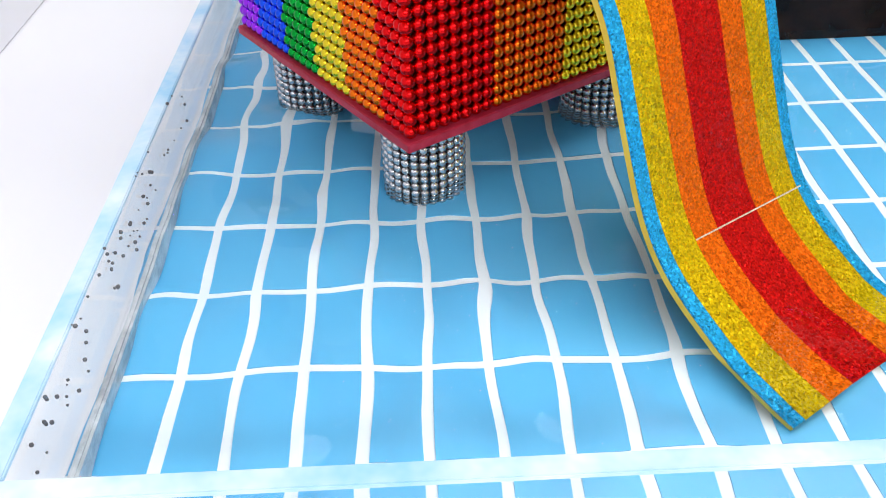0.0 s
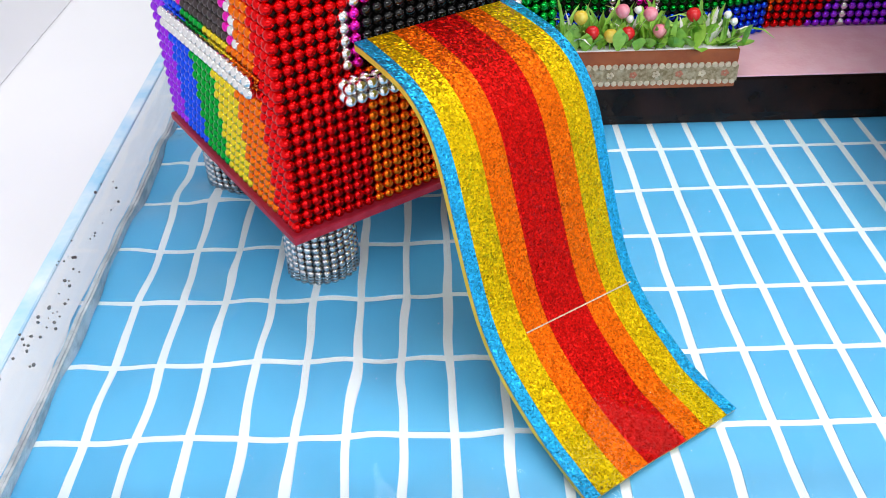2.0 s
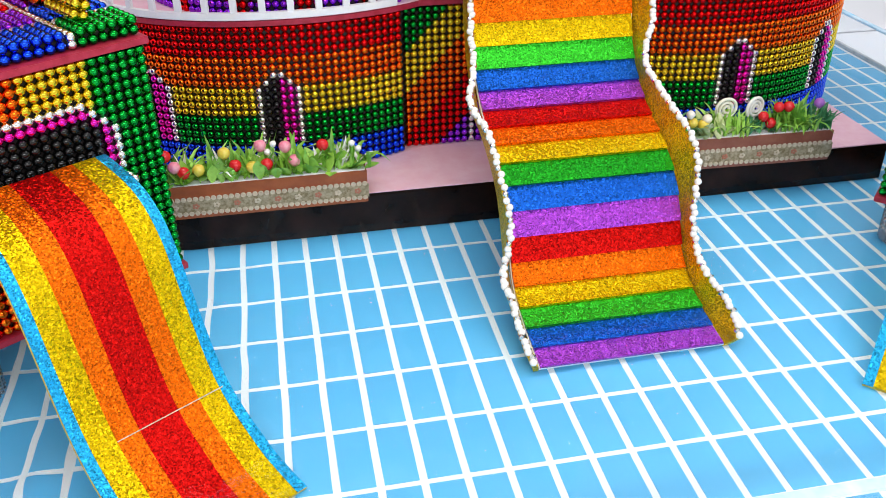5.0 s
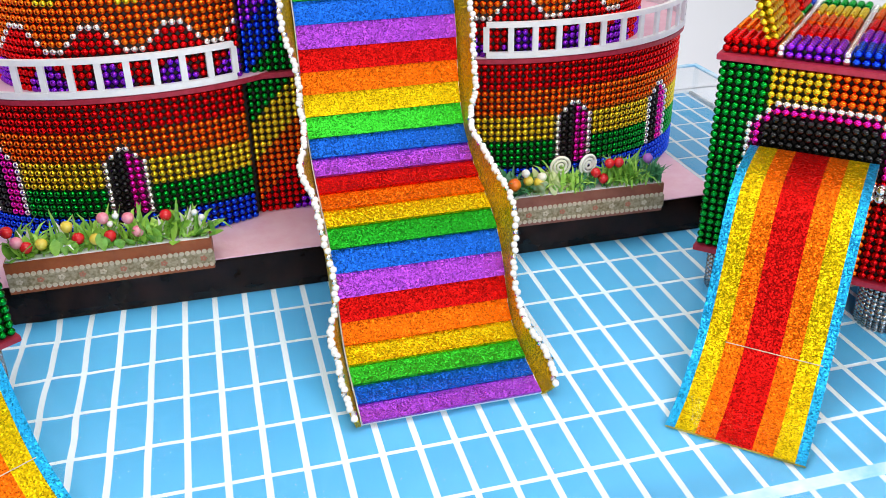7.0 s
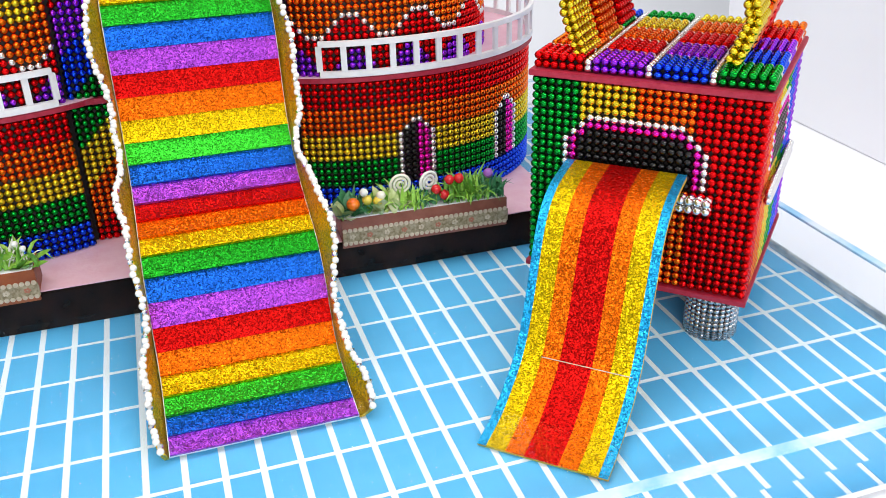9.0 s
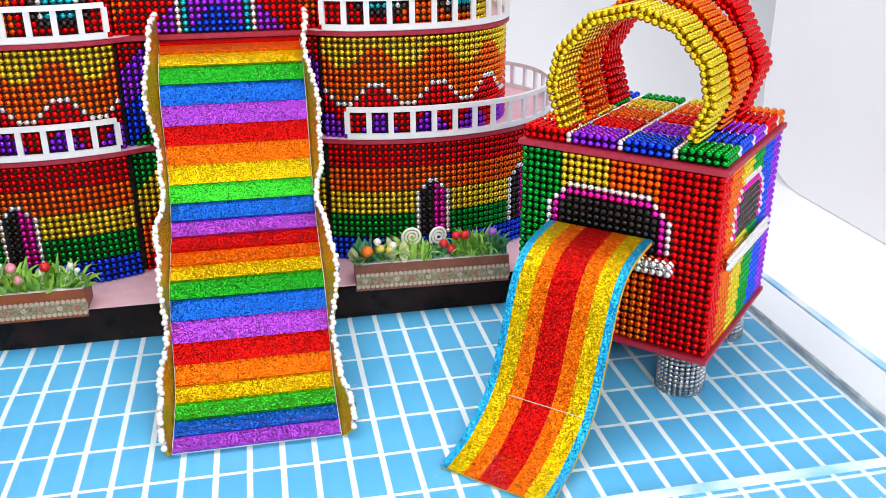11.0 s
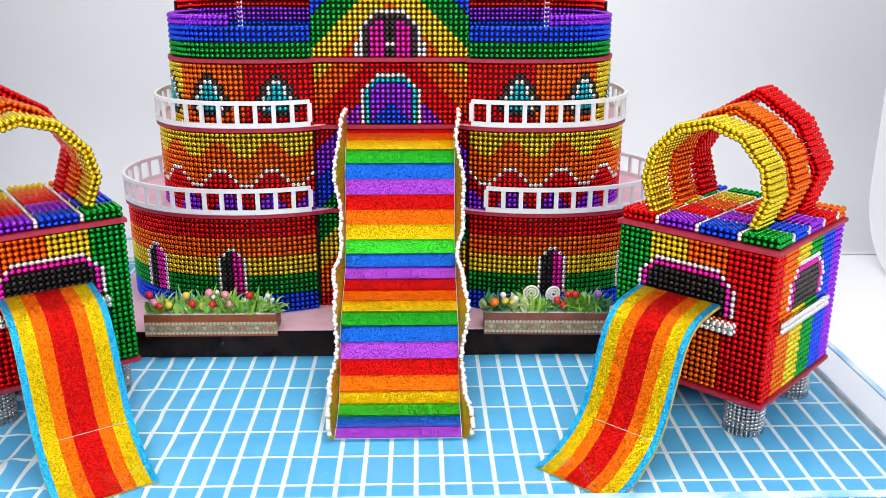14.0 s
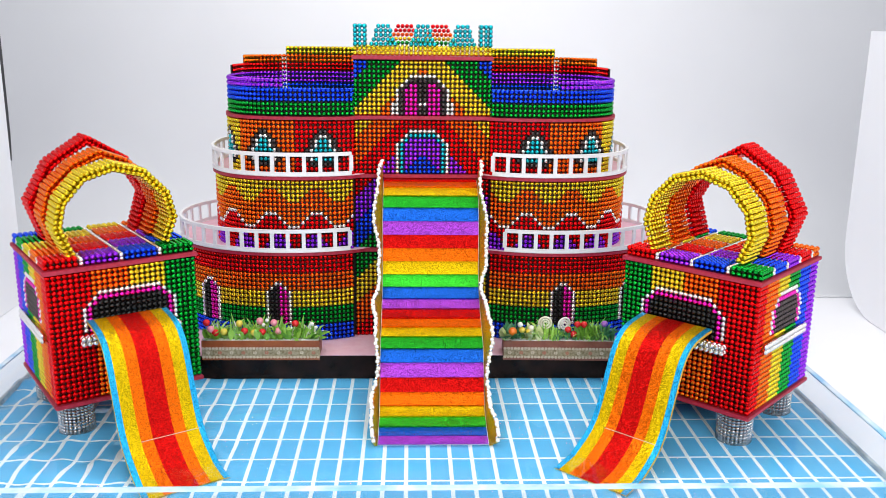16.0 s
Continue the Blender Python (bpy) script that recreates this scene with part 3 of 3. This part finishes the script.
def front_colour(c, r):
    """c from the inner (green) side."""
    k = abs(c - 12.5)
    top = 4
    if top <= r <= 13:
        edge = (6.2, 7.2, 8.2, 8.8, 9.2)[min(r - top, 4)]
        if r <= 11 and k < edge:
            if r == top or k > edge - 1:
                return "silver"
            if r == top + 1 or k > edge - 2:
                return "pink"
            return "black"
    return "green" if c < 6 else "yellow" if c < 13 else "orange" if c < 20 else "red"


def side_colour(c, r):
    """c from the front corner backwards."""
    if 3 <= r <= 10:
        k = abs(c - 12.5)
        edge = (4.2, 5.2, 6.2, 6.8)[min(r - 3, 3)]
        if k < edge:
            if r == 3 or k > edge - 1:
                return "silver"
            if r == 4 or k > edge - 2:
                return "pink"
            return "charcoal"
    return "red" if c < 3 else "orange" if c < 8 else "yellow" if c < 13 else "green" if c < 18 else "blue" if c < 23 else "purple"


def arch_beads(y0, colour, half, height, layers, deep):
    out = []
    z0 = BODY_Z + BODY_ROWS * STEP + 0.004 + 2 * STEP
    shape = {"yellow": [(-0.82, 0.0), (-1.0, 0.32), (-0.90, 0.62), (-0.52, 0.90), (0.0, 1.0)], "orange": [(-0.82, 0.0), (-1.0, 0.35), (-0.86, 0.64), (-0.45, 0.88), (0.0, 1.0)], "red": [(-0.80, 0.0), (-1.0, 0.38), (-0.64, 0.76), (0.0, 1.0)]}[colour]
    shape += [(-x, z) for x, z in shape[-2::-1]]
    pts = resample([(half * x, height * z) for x, z in shape], STEP)
    for i, (x, z) in enumerate(pts):
        a, b = pts[max(i - 2, 0)], pts[min(i + 2, len(pts) - 1)]
        d = math.hypot(b[0] - a[0], b[1] - a[1])
        nx, nz = (b[1] - a[1]) / d, -(b[0] - a[0]) / d
        for j in range(layers):
            for k in range(deep):
                out.append(((x + nx * j * 0.0046, y0 + k * STEP, z0 + max(z + nz * j * 0.0046, 0.0) - 0.001), colour))
    return out


def pavilion(m, flip, label, level, singles):
    """flip = 1: outer wall on local +x; -1: mirrored. Origin below the middle of the front."""
    top = tagged(empty("pavilion", m), label, "pavilion", "pavilions")
    zt = BODY_Z + BODY_ROWS * STEP
    # front, nearest first from the outer corner
    beads = []
    for c in range(NC - 1, -1, -1):
        for r in range(BODY_ROWS - 1, -1, -1):
            x = (-BW / 2 + (c + 0.5) * STEP) * flip
            beads.append(((x, 0.0025, BODY_Z + (BODY_ROWS - r - 0.5) * STEP), front_colour(c, r)))
    bead_panel("front_wall", beads, top, level, singles)
    outer, inner, back = [], [], []
    for c in range(ND):
        for r in range(BODY_ROWS):
            z = BODY_Z + (BODY_ROWS - r - 0.5) * STEP
            y = (c + 0.5) * STEP + 0.003
            outer.append(((flip * (BW / 2 - 0.0025), y + (0.5 * STEP if r % 2 and c < ND - 1 else 0.0), z), side_colour(c, r)))
            if c > 0:
                inner.append(((-flip * (BW / 2 - 0.0025), y, z), "green" if c < 8 else "blue" if c < 15 else "purple"))
    for c in range(1, NC - 1):
        for r in range(BODY_ROWS):
            back.append((((-BW / 2 + (c + 0.5) * STEP) * flip, BD, BODY_Z + (BODY_ROWS - r - 0.5) * STEP), "purple" if c > 14 else "blue"))
    bead_panel("outer_wall", outer, top, level)
    bead_panel("inner_wall", inner, top)
    bead_panel("back_wall", back, top)
    # added block inside the walls; shade between the balls is its dark colour
    part("wall_shade_backing", boxed(-BW / 2 + 0.004, BW / 2 - 0.004, 0.004, BD - 0.003, BODY_Z, zt), gap_shade, top)
    # sills
    sill = []
    for c in range(4, 23):
        for r in range(2):
            for d in range(2):
                sill.append((((-BW / 2 + (c + 0.5) * STEP) * flip, -0.0025 - d * STEP, zt - (12.5 + r) * STEP), "silver"))
    bead_panel("front_sill", sill, top)
    sill = []
    for c in range(3, 22):
        for r in range(2):
            for d in range(1):
                sill.append(((flip * (BW / 2 + 0.0028 + d * STEP), (c + 0.5) * STEP, zt - (12.0 + r) * STEP), "silver"))
    bead_panel("side_sill", sill, top)
    # plates
    part("base_plate", boxed(-BW / 2 - 0.001, BW / 2 + 0.001, -0.001, BD + 0.004, BODY_Z - 0.004, BODY_Z - 0.0003, 0.0004), crimson, top, "crimson foam base plate")
    part("roof_plate", boxed(-BW / 2 - 0.0015, BW / 2 + 0.0015, -0.0015, BD + 0.004, zt + 0.0002, zt + 0.0038, 0.0004), crimson, top, "crimson foam roof plate")
    # roof mosaic
    seq = ["green", "blue", "purple", "red", "orange", "yellow"]
    roof = []
    for c in range(27):
        for d in range(ND):
            block, rem = divmod(c if flip > 0 else 26 - c, 7)
            deep, rem_d = divmod(d, 6)
            silver = rem == 6 or rem_d == 5
            col = "silver" if silver else seq[(3 - block + deep) % 6]
            for r in range(2):
                if r == 0 and 0 < c < 26 and 0 < d < ND - 1:
                    continue
                roof.append((((-BW / 2 + (c + 0.5) * BW / 27) * flip, (d + 0.5) * STEP + 0.002, zt + 0.004 + (r + 0.5) * STEP - (0.0015 if silver and r else 0)), col))
    bead_panel("roof_mosaic", roof, top)
    # added block under the roof balls, in the same painted gap shade
    part("roof_shade_backing", boxed(-BW / 2 + 0.006, BW / 2 - 0.006, 0.006, BD - 0.004, zt + 0.004, zt + 0.009), gap_shade, top)
    # arches
    for name, y0, col, half, height in (("yellow_arch", 0.010, "yellow", 0.0545, 0.080), ("orange_arch", 0.050, "orange", 0.0555, 0.087), ("red_arch", 0.091, "red", 0.0575, 0.096)):
        bead_panel(name, arch_beads(y0, col, half, height, 2, 6), top)
    # legs
    for x in (-BW / 2 + 0.021, BW / 2 - 0.021):
        for y in (0.022, BD - 0.020):
            leg = []
            for r in range(12):
                for i in range(26):
                    w = 2 * math.pi * i / 26
                    leg.append((x + 0.0150 * math.cos(w), y + 0.0150 * math.sin(w), FLOOR + (r + 0.5) * 0.00323))
            ob = new("leg", bead_mesh("leg", leg, ["steel"] * len(leg), 2, 0.00185))
            ob.parent = top
            tagged(ob, "leg of small silver balls", kind="stuff")
    return top


U_L, U_R = 33.8, -44.8
POSE_L = pose(-0.3337, -0.2180, 0, 0, 0, U_L) @ pose(BW / 2 + 0.001, 0.001, 0)
POSE_R = pose(0.2922, -0.2466, 0, 0, 0, U_R) @ pose(-BW / 2 - 0.001, 0.001, 0)
pavilion(POSE_L, -1, "rainbow ball pavilion with three roof arches and silver legs", 3, 300)
pavilion(POSE_R, 1, "rainbow ball pavilion with three roof arches and silver legs", 2, 300)

CHUTE = [(0, -2), (0.10, -6), (0.40, -66), (0.52, -64), (0.80, -24), (1.0, -12)]


def chute(m, run, z_top, w, label):
    """Striped glitter chute that leaves a window and flares out on the floor."""
    top = tagged(empty("chute", m), label, "slide", "chutes")
    n = 60
    pts = [(0.0, 0.0)]
    for i in range(n):
        a = radians(stops((i + 0.5) / n, CHUTE))
        pts.append((pts[-1][0] - math.cos(a) / n, pts[-1][1] + math.sin(a) / n))
    wide, tall = -run / pts[-1][0], (z_top - FLOOR - 0.0035) / -pts[-1][1]
    pts = [(y * wide, z_top + z * tall) for y, z in pts][::-1]
    cols = (("cyan", 0.072), ("yellow", 0.152), ("orange", 0.145), ("red", 0.262), ("orange", 0.145), ("yellow", 0.152), ("cyan", 0.072))
    part("foam_sheet", ribbon(pts, -w, w, -0.0026, -0.0001), foam_back, top, "yellow foam sheet under the stripes")
    x = -w
    for col, share in cols:
        part("stripe", ribbon(pts, x, x + share * 2 * w, 0.0, 0.0009), GLIT[col], top)
        x += share * 2 * w
    # seam strip as long as its glint, which is put into the pale colour
    cut = pts[int(n * 0.345): int(n * 0.345) + 2]
    part("seam", ribbon([cut[0], (cut[0][0] * 0.85 + cut[1][0] * 0.15, cut[0][1] * 0.85 + cut[1][1] * 0.15)], -w * 0.55, w * 0.9, 0.0009, 0.0012), lace, top, "seam across the stripes, its glint painted pale")
    return top


chute(pose(-0.2736, -0.1850, 0, 0, 0, 33.0), 0.1425, 0.1144, 0.0360, "striped rainbow glitter foam chute with blue edges, below a window")
chute(pose(0.2361, -0.1938, 0, 0, 0, -43.3), 0.1405, 0.1108, 0.0356, "striped rainbow glitter foam chute with blue edges, below a window")


# ---- planters ----
def blade(bm, base, heading, lean, length, width):
    """A narrow bent leaf."""
    rows = []
    for i in range(5):
        s = i / 4
        r = length * s * math.sin(lean) * (0.5 + 0.5 * s)
        h = length * s * math.cos(lean * s)
        w = width * (1 - s) ** 0.7 * (0.4 + 1.2 * min(s * 3, 1)) * 0.5
        cx, cy = base[0] + r * math.cos(heading), base[1] + r * math.sin(heading)
        ox, oy = -math.sin(heading) * w, math.cos(heading) * w
        rows.append((bm.verts.new((cx - ox, cy - oy, base[2] + h)), bm.verts.new((cx, cy, base[2] + h - w * 0.5)), bm.verts.new((cx + ox, cy + oy, base[2] + h))))
    for a, b in zip(rows, rows[1:]):
        bm.faces.new((a[0], a[1], b[1], b[0]))
        bm.faces.new((a[1], a[2], b[2], b[1]))


def round_leaf(bm, base, heading, lean, length, width):
    mid = []
    for i in range(6):
        s = i / 5
        w = width * math.sin(math.pi * (0.08 + 0.92 * s)) * 0.5
        r, h = length * s * math.sin(lean), length * s * math.cos(lean)
        cx, cy = base[0] + r * math.cos(heading), base[1] + r * math.sin(heading)
        ox, oy = -math.sin(heading) * w, math.cos(heading) * w
        mid.append((bm.verts.new((cx - ox, cy - oy, base[2] + h + w * 0.3)), bm.verts.new((cx, cy, base[2] + h)), bm.verts.new((cx + ox, cy + oy, base[2] + h + w * 0.3))))
    for a, b in zip(mid, mid[1:]):
        bm.faces.new((a[0], a[1], b[1], b[0]))
        bm.faces.new((a[1], a[2], b[2], b[1]))


def planter(m, length, timber, label):
    top = tagged(empty("planter", m), label, "planter", "planters")
    h, d, t = 0.0175, 0.026, 0.0022
    bm = bmesh.new()
    box(bm, 0, length, 0, t, -0.0045, h, 0.0003)
    box(bm, 0, length, d - t, d, 0, h, 0.0003)
    box(bm, 0, t, t, d - t, 0, h - 0.0002, 0.0003)
    box(bm, length - t, length, t, d - t, 0, h - 0.0002, 0.0003)
    box(bm, t, length - t, t, d - t, 0, 0.002)
    part("trough", bm, timber, top, "brown wooden trough")
    part("liner", boxed(t - 0.0012, length - t + 0.0012, t - 0.0012, d - t, h - 0.0035, h + 0.0006, 0.0004), white_plastic, top, "white foam liner")
    part("lace_band", boxed(0.0004, length + 0.0006, -0.0007, -0.0001, -0.0005, 0.0085), lace_dark, top, "beige lace band")
    n = int(length / 0.0036)
    for i in range(n):
        x = (i + 0.5) * length / n
        for z in (-0.0008, 0.0090):
            bm = bmesh.new()
            bmesh.ops.create_cone(bm, cap_ends=True, segments=10, radius1=0.0017, radius2=0.0014, depth=0.0007, matrix=pose(x, -0.0008, z, 90))
            part("lace_scallop", bm, lace, top)
    for i in range(int(length / 0.0125)):
        x = 0.007 + i * 0.0125
        bm = bmesh.new()
        for w in range(5):
            bmesh.ops.create_icosphere(bm, subdivisions=1, radius=0.0010, matrix=pose(x + 0.0014 * math.cos(w * 1.2566), -0.0009, 0.0042 + 0.0012 * math.sin(w * 1.2566)) @ Matrix.Diagonal((1, 0.4, 1, 1)))
        part("lace_flower", bm, lace_flower if i % 2 else lace, top)
    return top


POSE_PL = pose(-0.2363, -0.0690, 0.0291, 0, 0, 0)
POSE_PR = pose(0.0885, -0.0690, 0.0291, 0, 0, -2)
planter(POSE_PL, 0.126, wood, "brown wooden planter box with beige lace band, full of berry plants")
planter(POSE_PR, 0.122, wood_rose, "reddish wooden planter box with beige lace band, full of candy flowers")


def plant(name, m, mat, count, spread, length, kind, label, seed):
    rnd = random.Random(seed)
    bm = bmesh.new()
    for _ in range(count):
        x, y = rnd.uniform(-spread, spread), rnd.uniform(-0.011, 0.007)
        fn = blade if kind == "blade" else round_leaf
        fn(bm, (x, y, 0), rnd.uniform(0, 6.28), rnd.uniform(0.15, 1.35), length * rnd.uniform(0.6, 1.15), length * (0.13 if kind == "blade" else 0.5))
    top = tagged(part(name, bm, mat, None), label, "plant")
    top.matrix_world = m
    return top


def fruit(name, m, mat, r, label, category):
    bm = bmesh.new()
    bmesh.ops.create_uvsphere(bm, u_segments=14, v_segments=10, radius=r)
    for v in bm.verts:
        w = 1 - 0.18 * max(0, -v.co.z / r)
        v.co.x, v.co.y = v.co.x * w, v.co.y * w
        v.co += v.co.normalized() * (0.0003 * noise.noise(v.co * 900))
    ob = tagged(part(name, bm, mat, None, smooth=True), label, category)
    stem = bmesh.new()
    bmesh.ops.create_cone(stem, cap_ends=True, segments=6, radius1=0.0005, radius2=0.0004, depth=0.012, matrix=pose(0, 0, -0.006 - r * 0.7))
    part("stem", stem, leaf_mat, ob, "thin green stem")
    ob.matrix_world = m
    return ob


SOIL = 0.0175
# berry plants
for i in range(13):
    x = 0.008 + i * 0.0093
    plant("berry_plant", POSE_PL @ pose(x, 0.012, SOIL), leaf_lime if i % 3 else leaf_mat, 15, 0.006, 0.0145, "round", "light green round-leaved plastic plant in a planter", 10 + i)
    plant("grass_tuft", POSE_PL @ pose(x + 0.003, 0.014, SOIL), leaf_lime if i % 2 else leaf_mat, 7, 0.006, 0.023, "blade", "tuft of thin green plastic grass in a planter", 40 + i)
spots = [(0.010, 0.012, "pink"), (0.015, 0.008, "red"), (0.024, 0.009, "yellow"), (0.040, 0.017, "yellow"), (0.046, 0.010, "red"), (0.056, 0.008, "yellow"), (0.062, 0.020, "pink"), (0.065, 0.009, "red"), (0.077, 0.018, "pink"), (0.082, 0.010, "pink"), (0.100, 0.017, "red"), (0.005, 0.018, "red")]
for i, (x, h, col) in enumerate(spots):
    fruit("berry", POSE_PL @ pose(x, 0.003 + (0.004 if h > 0.014 else 0), SOIL + h), berry[col], 0.0039, f"glossy {col} plastic berry on a thin stem", "berry")
for x, h in ((0.070, 0.021), (0.118, 0.017), (0.122, 0.013), (0.066, 0.016)):
    fruit("white_bud", POSE_PL @ pose(x, 0.006, SOIL + h), berry["white"], 0.0021, "small white plastic flower bud on a stem", "flower")

rnd = random.Random(70)
bm = bmesh.new()
for x in (0.012, 0.036, 0.058, 0.068, 0.094, 0.113, 0.120):
    for _ in range(6):
        blade(bm, (x + rnd.uniform(-0.004, 0.004), rnd.uniform(0.006, 0.014), 0), rnd.uniform(0, 6.28), rnd.uniform(0.15, 1.2), rnd.uniform(0.012, 0.020), 0.0026)
tagged(part("white_sprigs", bm, berry["white"]), "pale white plastic grass sprigs in a planter", "grass", kind="stuff").matrix_world = POSE_PL @ pose(0, 0, SOIL)

# candy flowers
for x, mat, kind, length, seed in ((0.006, leaf_dark, "round", 0.019, 1), (0.013, leaf_dark, "blade", 0.020, 2), (0.026, leaf_mat, "round", 0.013, 3), (0.043, leaf_lime, "blade", 0.020, 4), (0.050, leaf_lime, "blade", 0.018, 12),
                                   (0.060, leaf_dark, "blade", 0.016, 5), (0.072, leaf_dark, "round", 0.013, 6), (0.082, leaf_mat, "blade", 0.019, 7), (0.090, leaf_mat, "blade", 0.020, 13), (0.099, leaf_mat, "blade", 0.022, 8), (0.108, leaf_dark, "blade", 0.020, 9), (0.115, leaf_dark, "blade", 0.018, 10)):
    plant("foliage", POSE_PR @ pose(x, 0.012, SOIL), mat, 34 if kind == "blade" else 15, 0.0055, length, kind, "green plastic foliage clump in a planter", 100 + seed)
for x, h, col, r in ((0.010, 0.009, "orange", 0.0048), (0.020, 0.011, "yellow", 0.0036), (0.028, 0.009, "yellow", 0.0040), (0.030, 0.013, "cream", 0.0034), (0.070, 0.012, "red", 0.0036), (0.076, 0.007, "red", 0.0038), (0.080, 0.018, "red", 0.0036), (0.087, 0.018, "red", 0.0037), (0.109, 0.019, "purple", 0.0036), (0.018, 0.017, "white", 0.0030)):
    fruit("flower_bud", POSE_PR @ pose(x, 0.004, SOIL + h), berry[col], r, f"{col} plastic flower bud in a planter", "flower")


def lollipop(m, mat):
    bm = bmesh.new()
    n = 90
    rows = []
    for i in range(n + 1):
        w = i / n * 2 * math.pi * 2.6
        r = 0.0012 + 0.0066 * i / n
        c = Vector((r * math.cos(w), 0, r * math.sin(w)))
        out = c.normalized()
        rows.append([bm.verts.new(c + out * (0.0011 * math.cos(q)) + Vector((0, 0.0013 * math.sin(q), 0))) for q in (0, 1.05, 2.09, 3.14, 4.19, 5.24)])
    for a, b in zip(rows, rows[1:]):
        for k in range(6):
            bm.faces.new((a[k], a[(k + 1) % 6], b[(k + 1) % 6], b[k]))
    ob = tagged(part("lollipop", bm, mat, None, smooth=True), "cream spiral candy lollipop standing in a planter", "lollipop")
    st = bmesh.new()
    bmesh.ops.create_cone(st, cap_ends=True, segments=8, radius1=0.0008, radius2=0.0008, depth=0.014, matrix=pose(0, 0, -0.013))
    part("stick", st, berry["white"], ob)
    ob.matrix_world = m


lollipop(POSE_PR @ pose(0.046, 0.010, SOIL + 0.017), berry["cream"])
lollipop(POSE_PR @ pose(0.067, 0.011, SOIL + 0.016, 0, 0, 20), berry["white"])

for i, (x, mat) in enumerate(((0.004, leaf_cream), (0.028, leaf_cream), (0.036, leaf_cream), (0.056, leaf_lime), (0.094, leaf_lime), (0.104, leaf_lime))):
    plant("pale_foliage", POSE_PR @ pose(x, 0.010, SOIL), mat, 12 if mat is leaf_cream else 26, 0.005, 0.0165, "round" if mat is leaf_cream else "blade", "pale yellow-green plastic leaves in a planter", 200 + i)

# bubbles on the wall of the tank
rnd = random.Random(5)
bm = bmesh.new()
for _ in range(70):
    y = rnd.choice((-0.17, -0.22, -0.26, -0.30, -0.33)) + rnd.gauss(0, 0.012)
    bmesh.ops.create_icosphere(bm, subdivisions=1, radius=rnd.uniform(0.0003, 0.0008), matrix=pose(X0 + 0.0008, y, rnd.uniform(0.016, 0.036)))
tagged(part("bubbles", bm, bubble_mat, None), "small grey air bubbles on the tank wall", "bubbles", kind="stuff")

# ---- floor tiles, nearest ones singly ----
rest = bmesh.new()
singles = 0
tile_places.sort(key=lambda p: p[1])
for i, (x, y) in enumerate(tile_places):
    whole = X0 + 0.015 < x < X1 - 0.015 and Y0 + 0.024 < y < Y1 - 0.024
    if whole and singles < 300:
        ob = new("tile", tile_mesh)
        ob.location, ob.parent = (x, y, FLOOR), tile_floor
        singles += 1
    else:
        x0, x1 = max(x - (TW - GAP_X) / 2, X0 - 0.0055), min(x + (TW - GAP_X) / 2, X1 + 0.0055)
        y0, y1 = max(y - (TD - GAP_Y) / 2, Y0 - 0.0055), min(y + (TD - GAP_Y) / 2, Y1 + 0.0055)
        if x1 - x0 > 0.001 and y1 - y0 > 0.001:
            box(rest, x0, x1, y0, y1, FLOOR - 0.0008, FLOOR)
tagged(part("far_tiles", rest, tile_blue, tile_floor), kind="stuff")
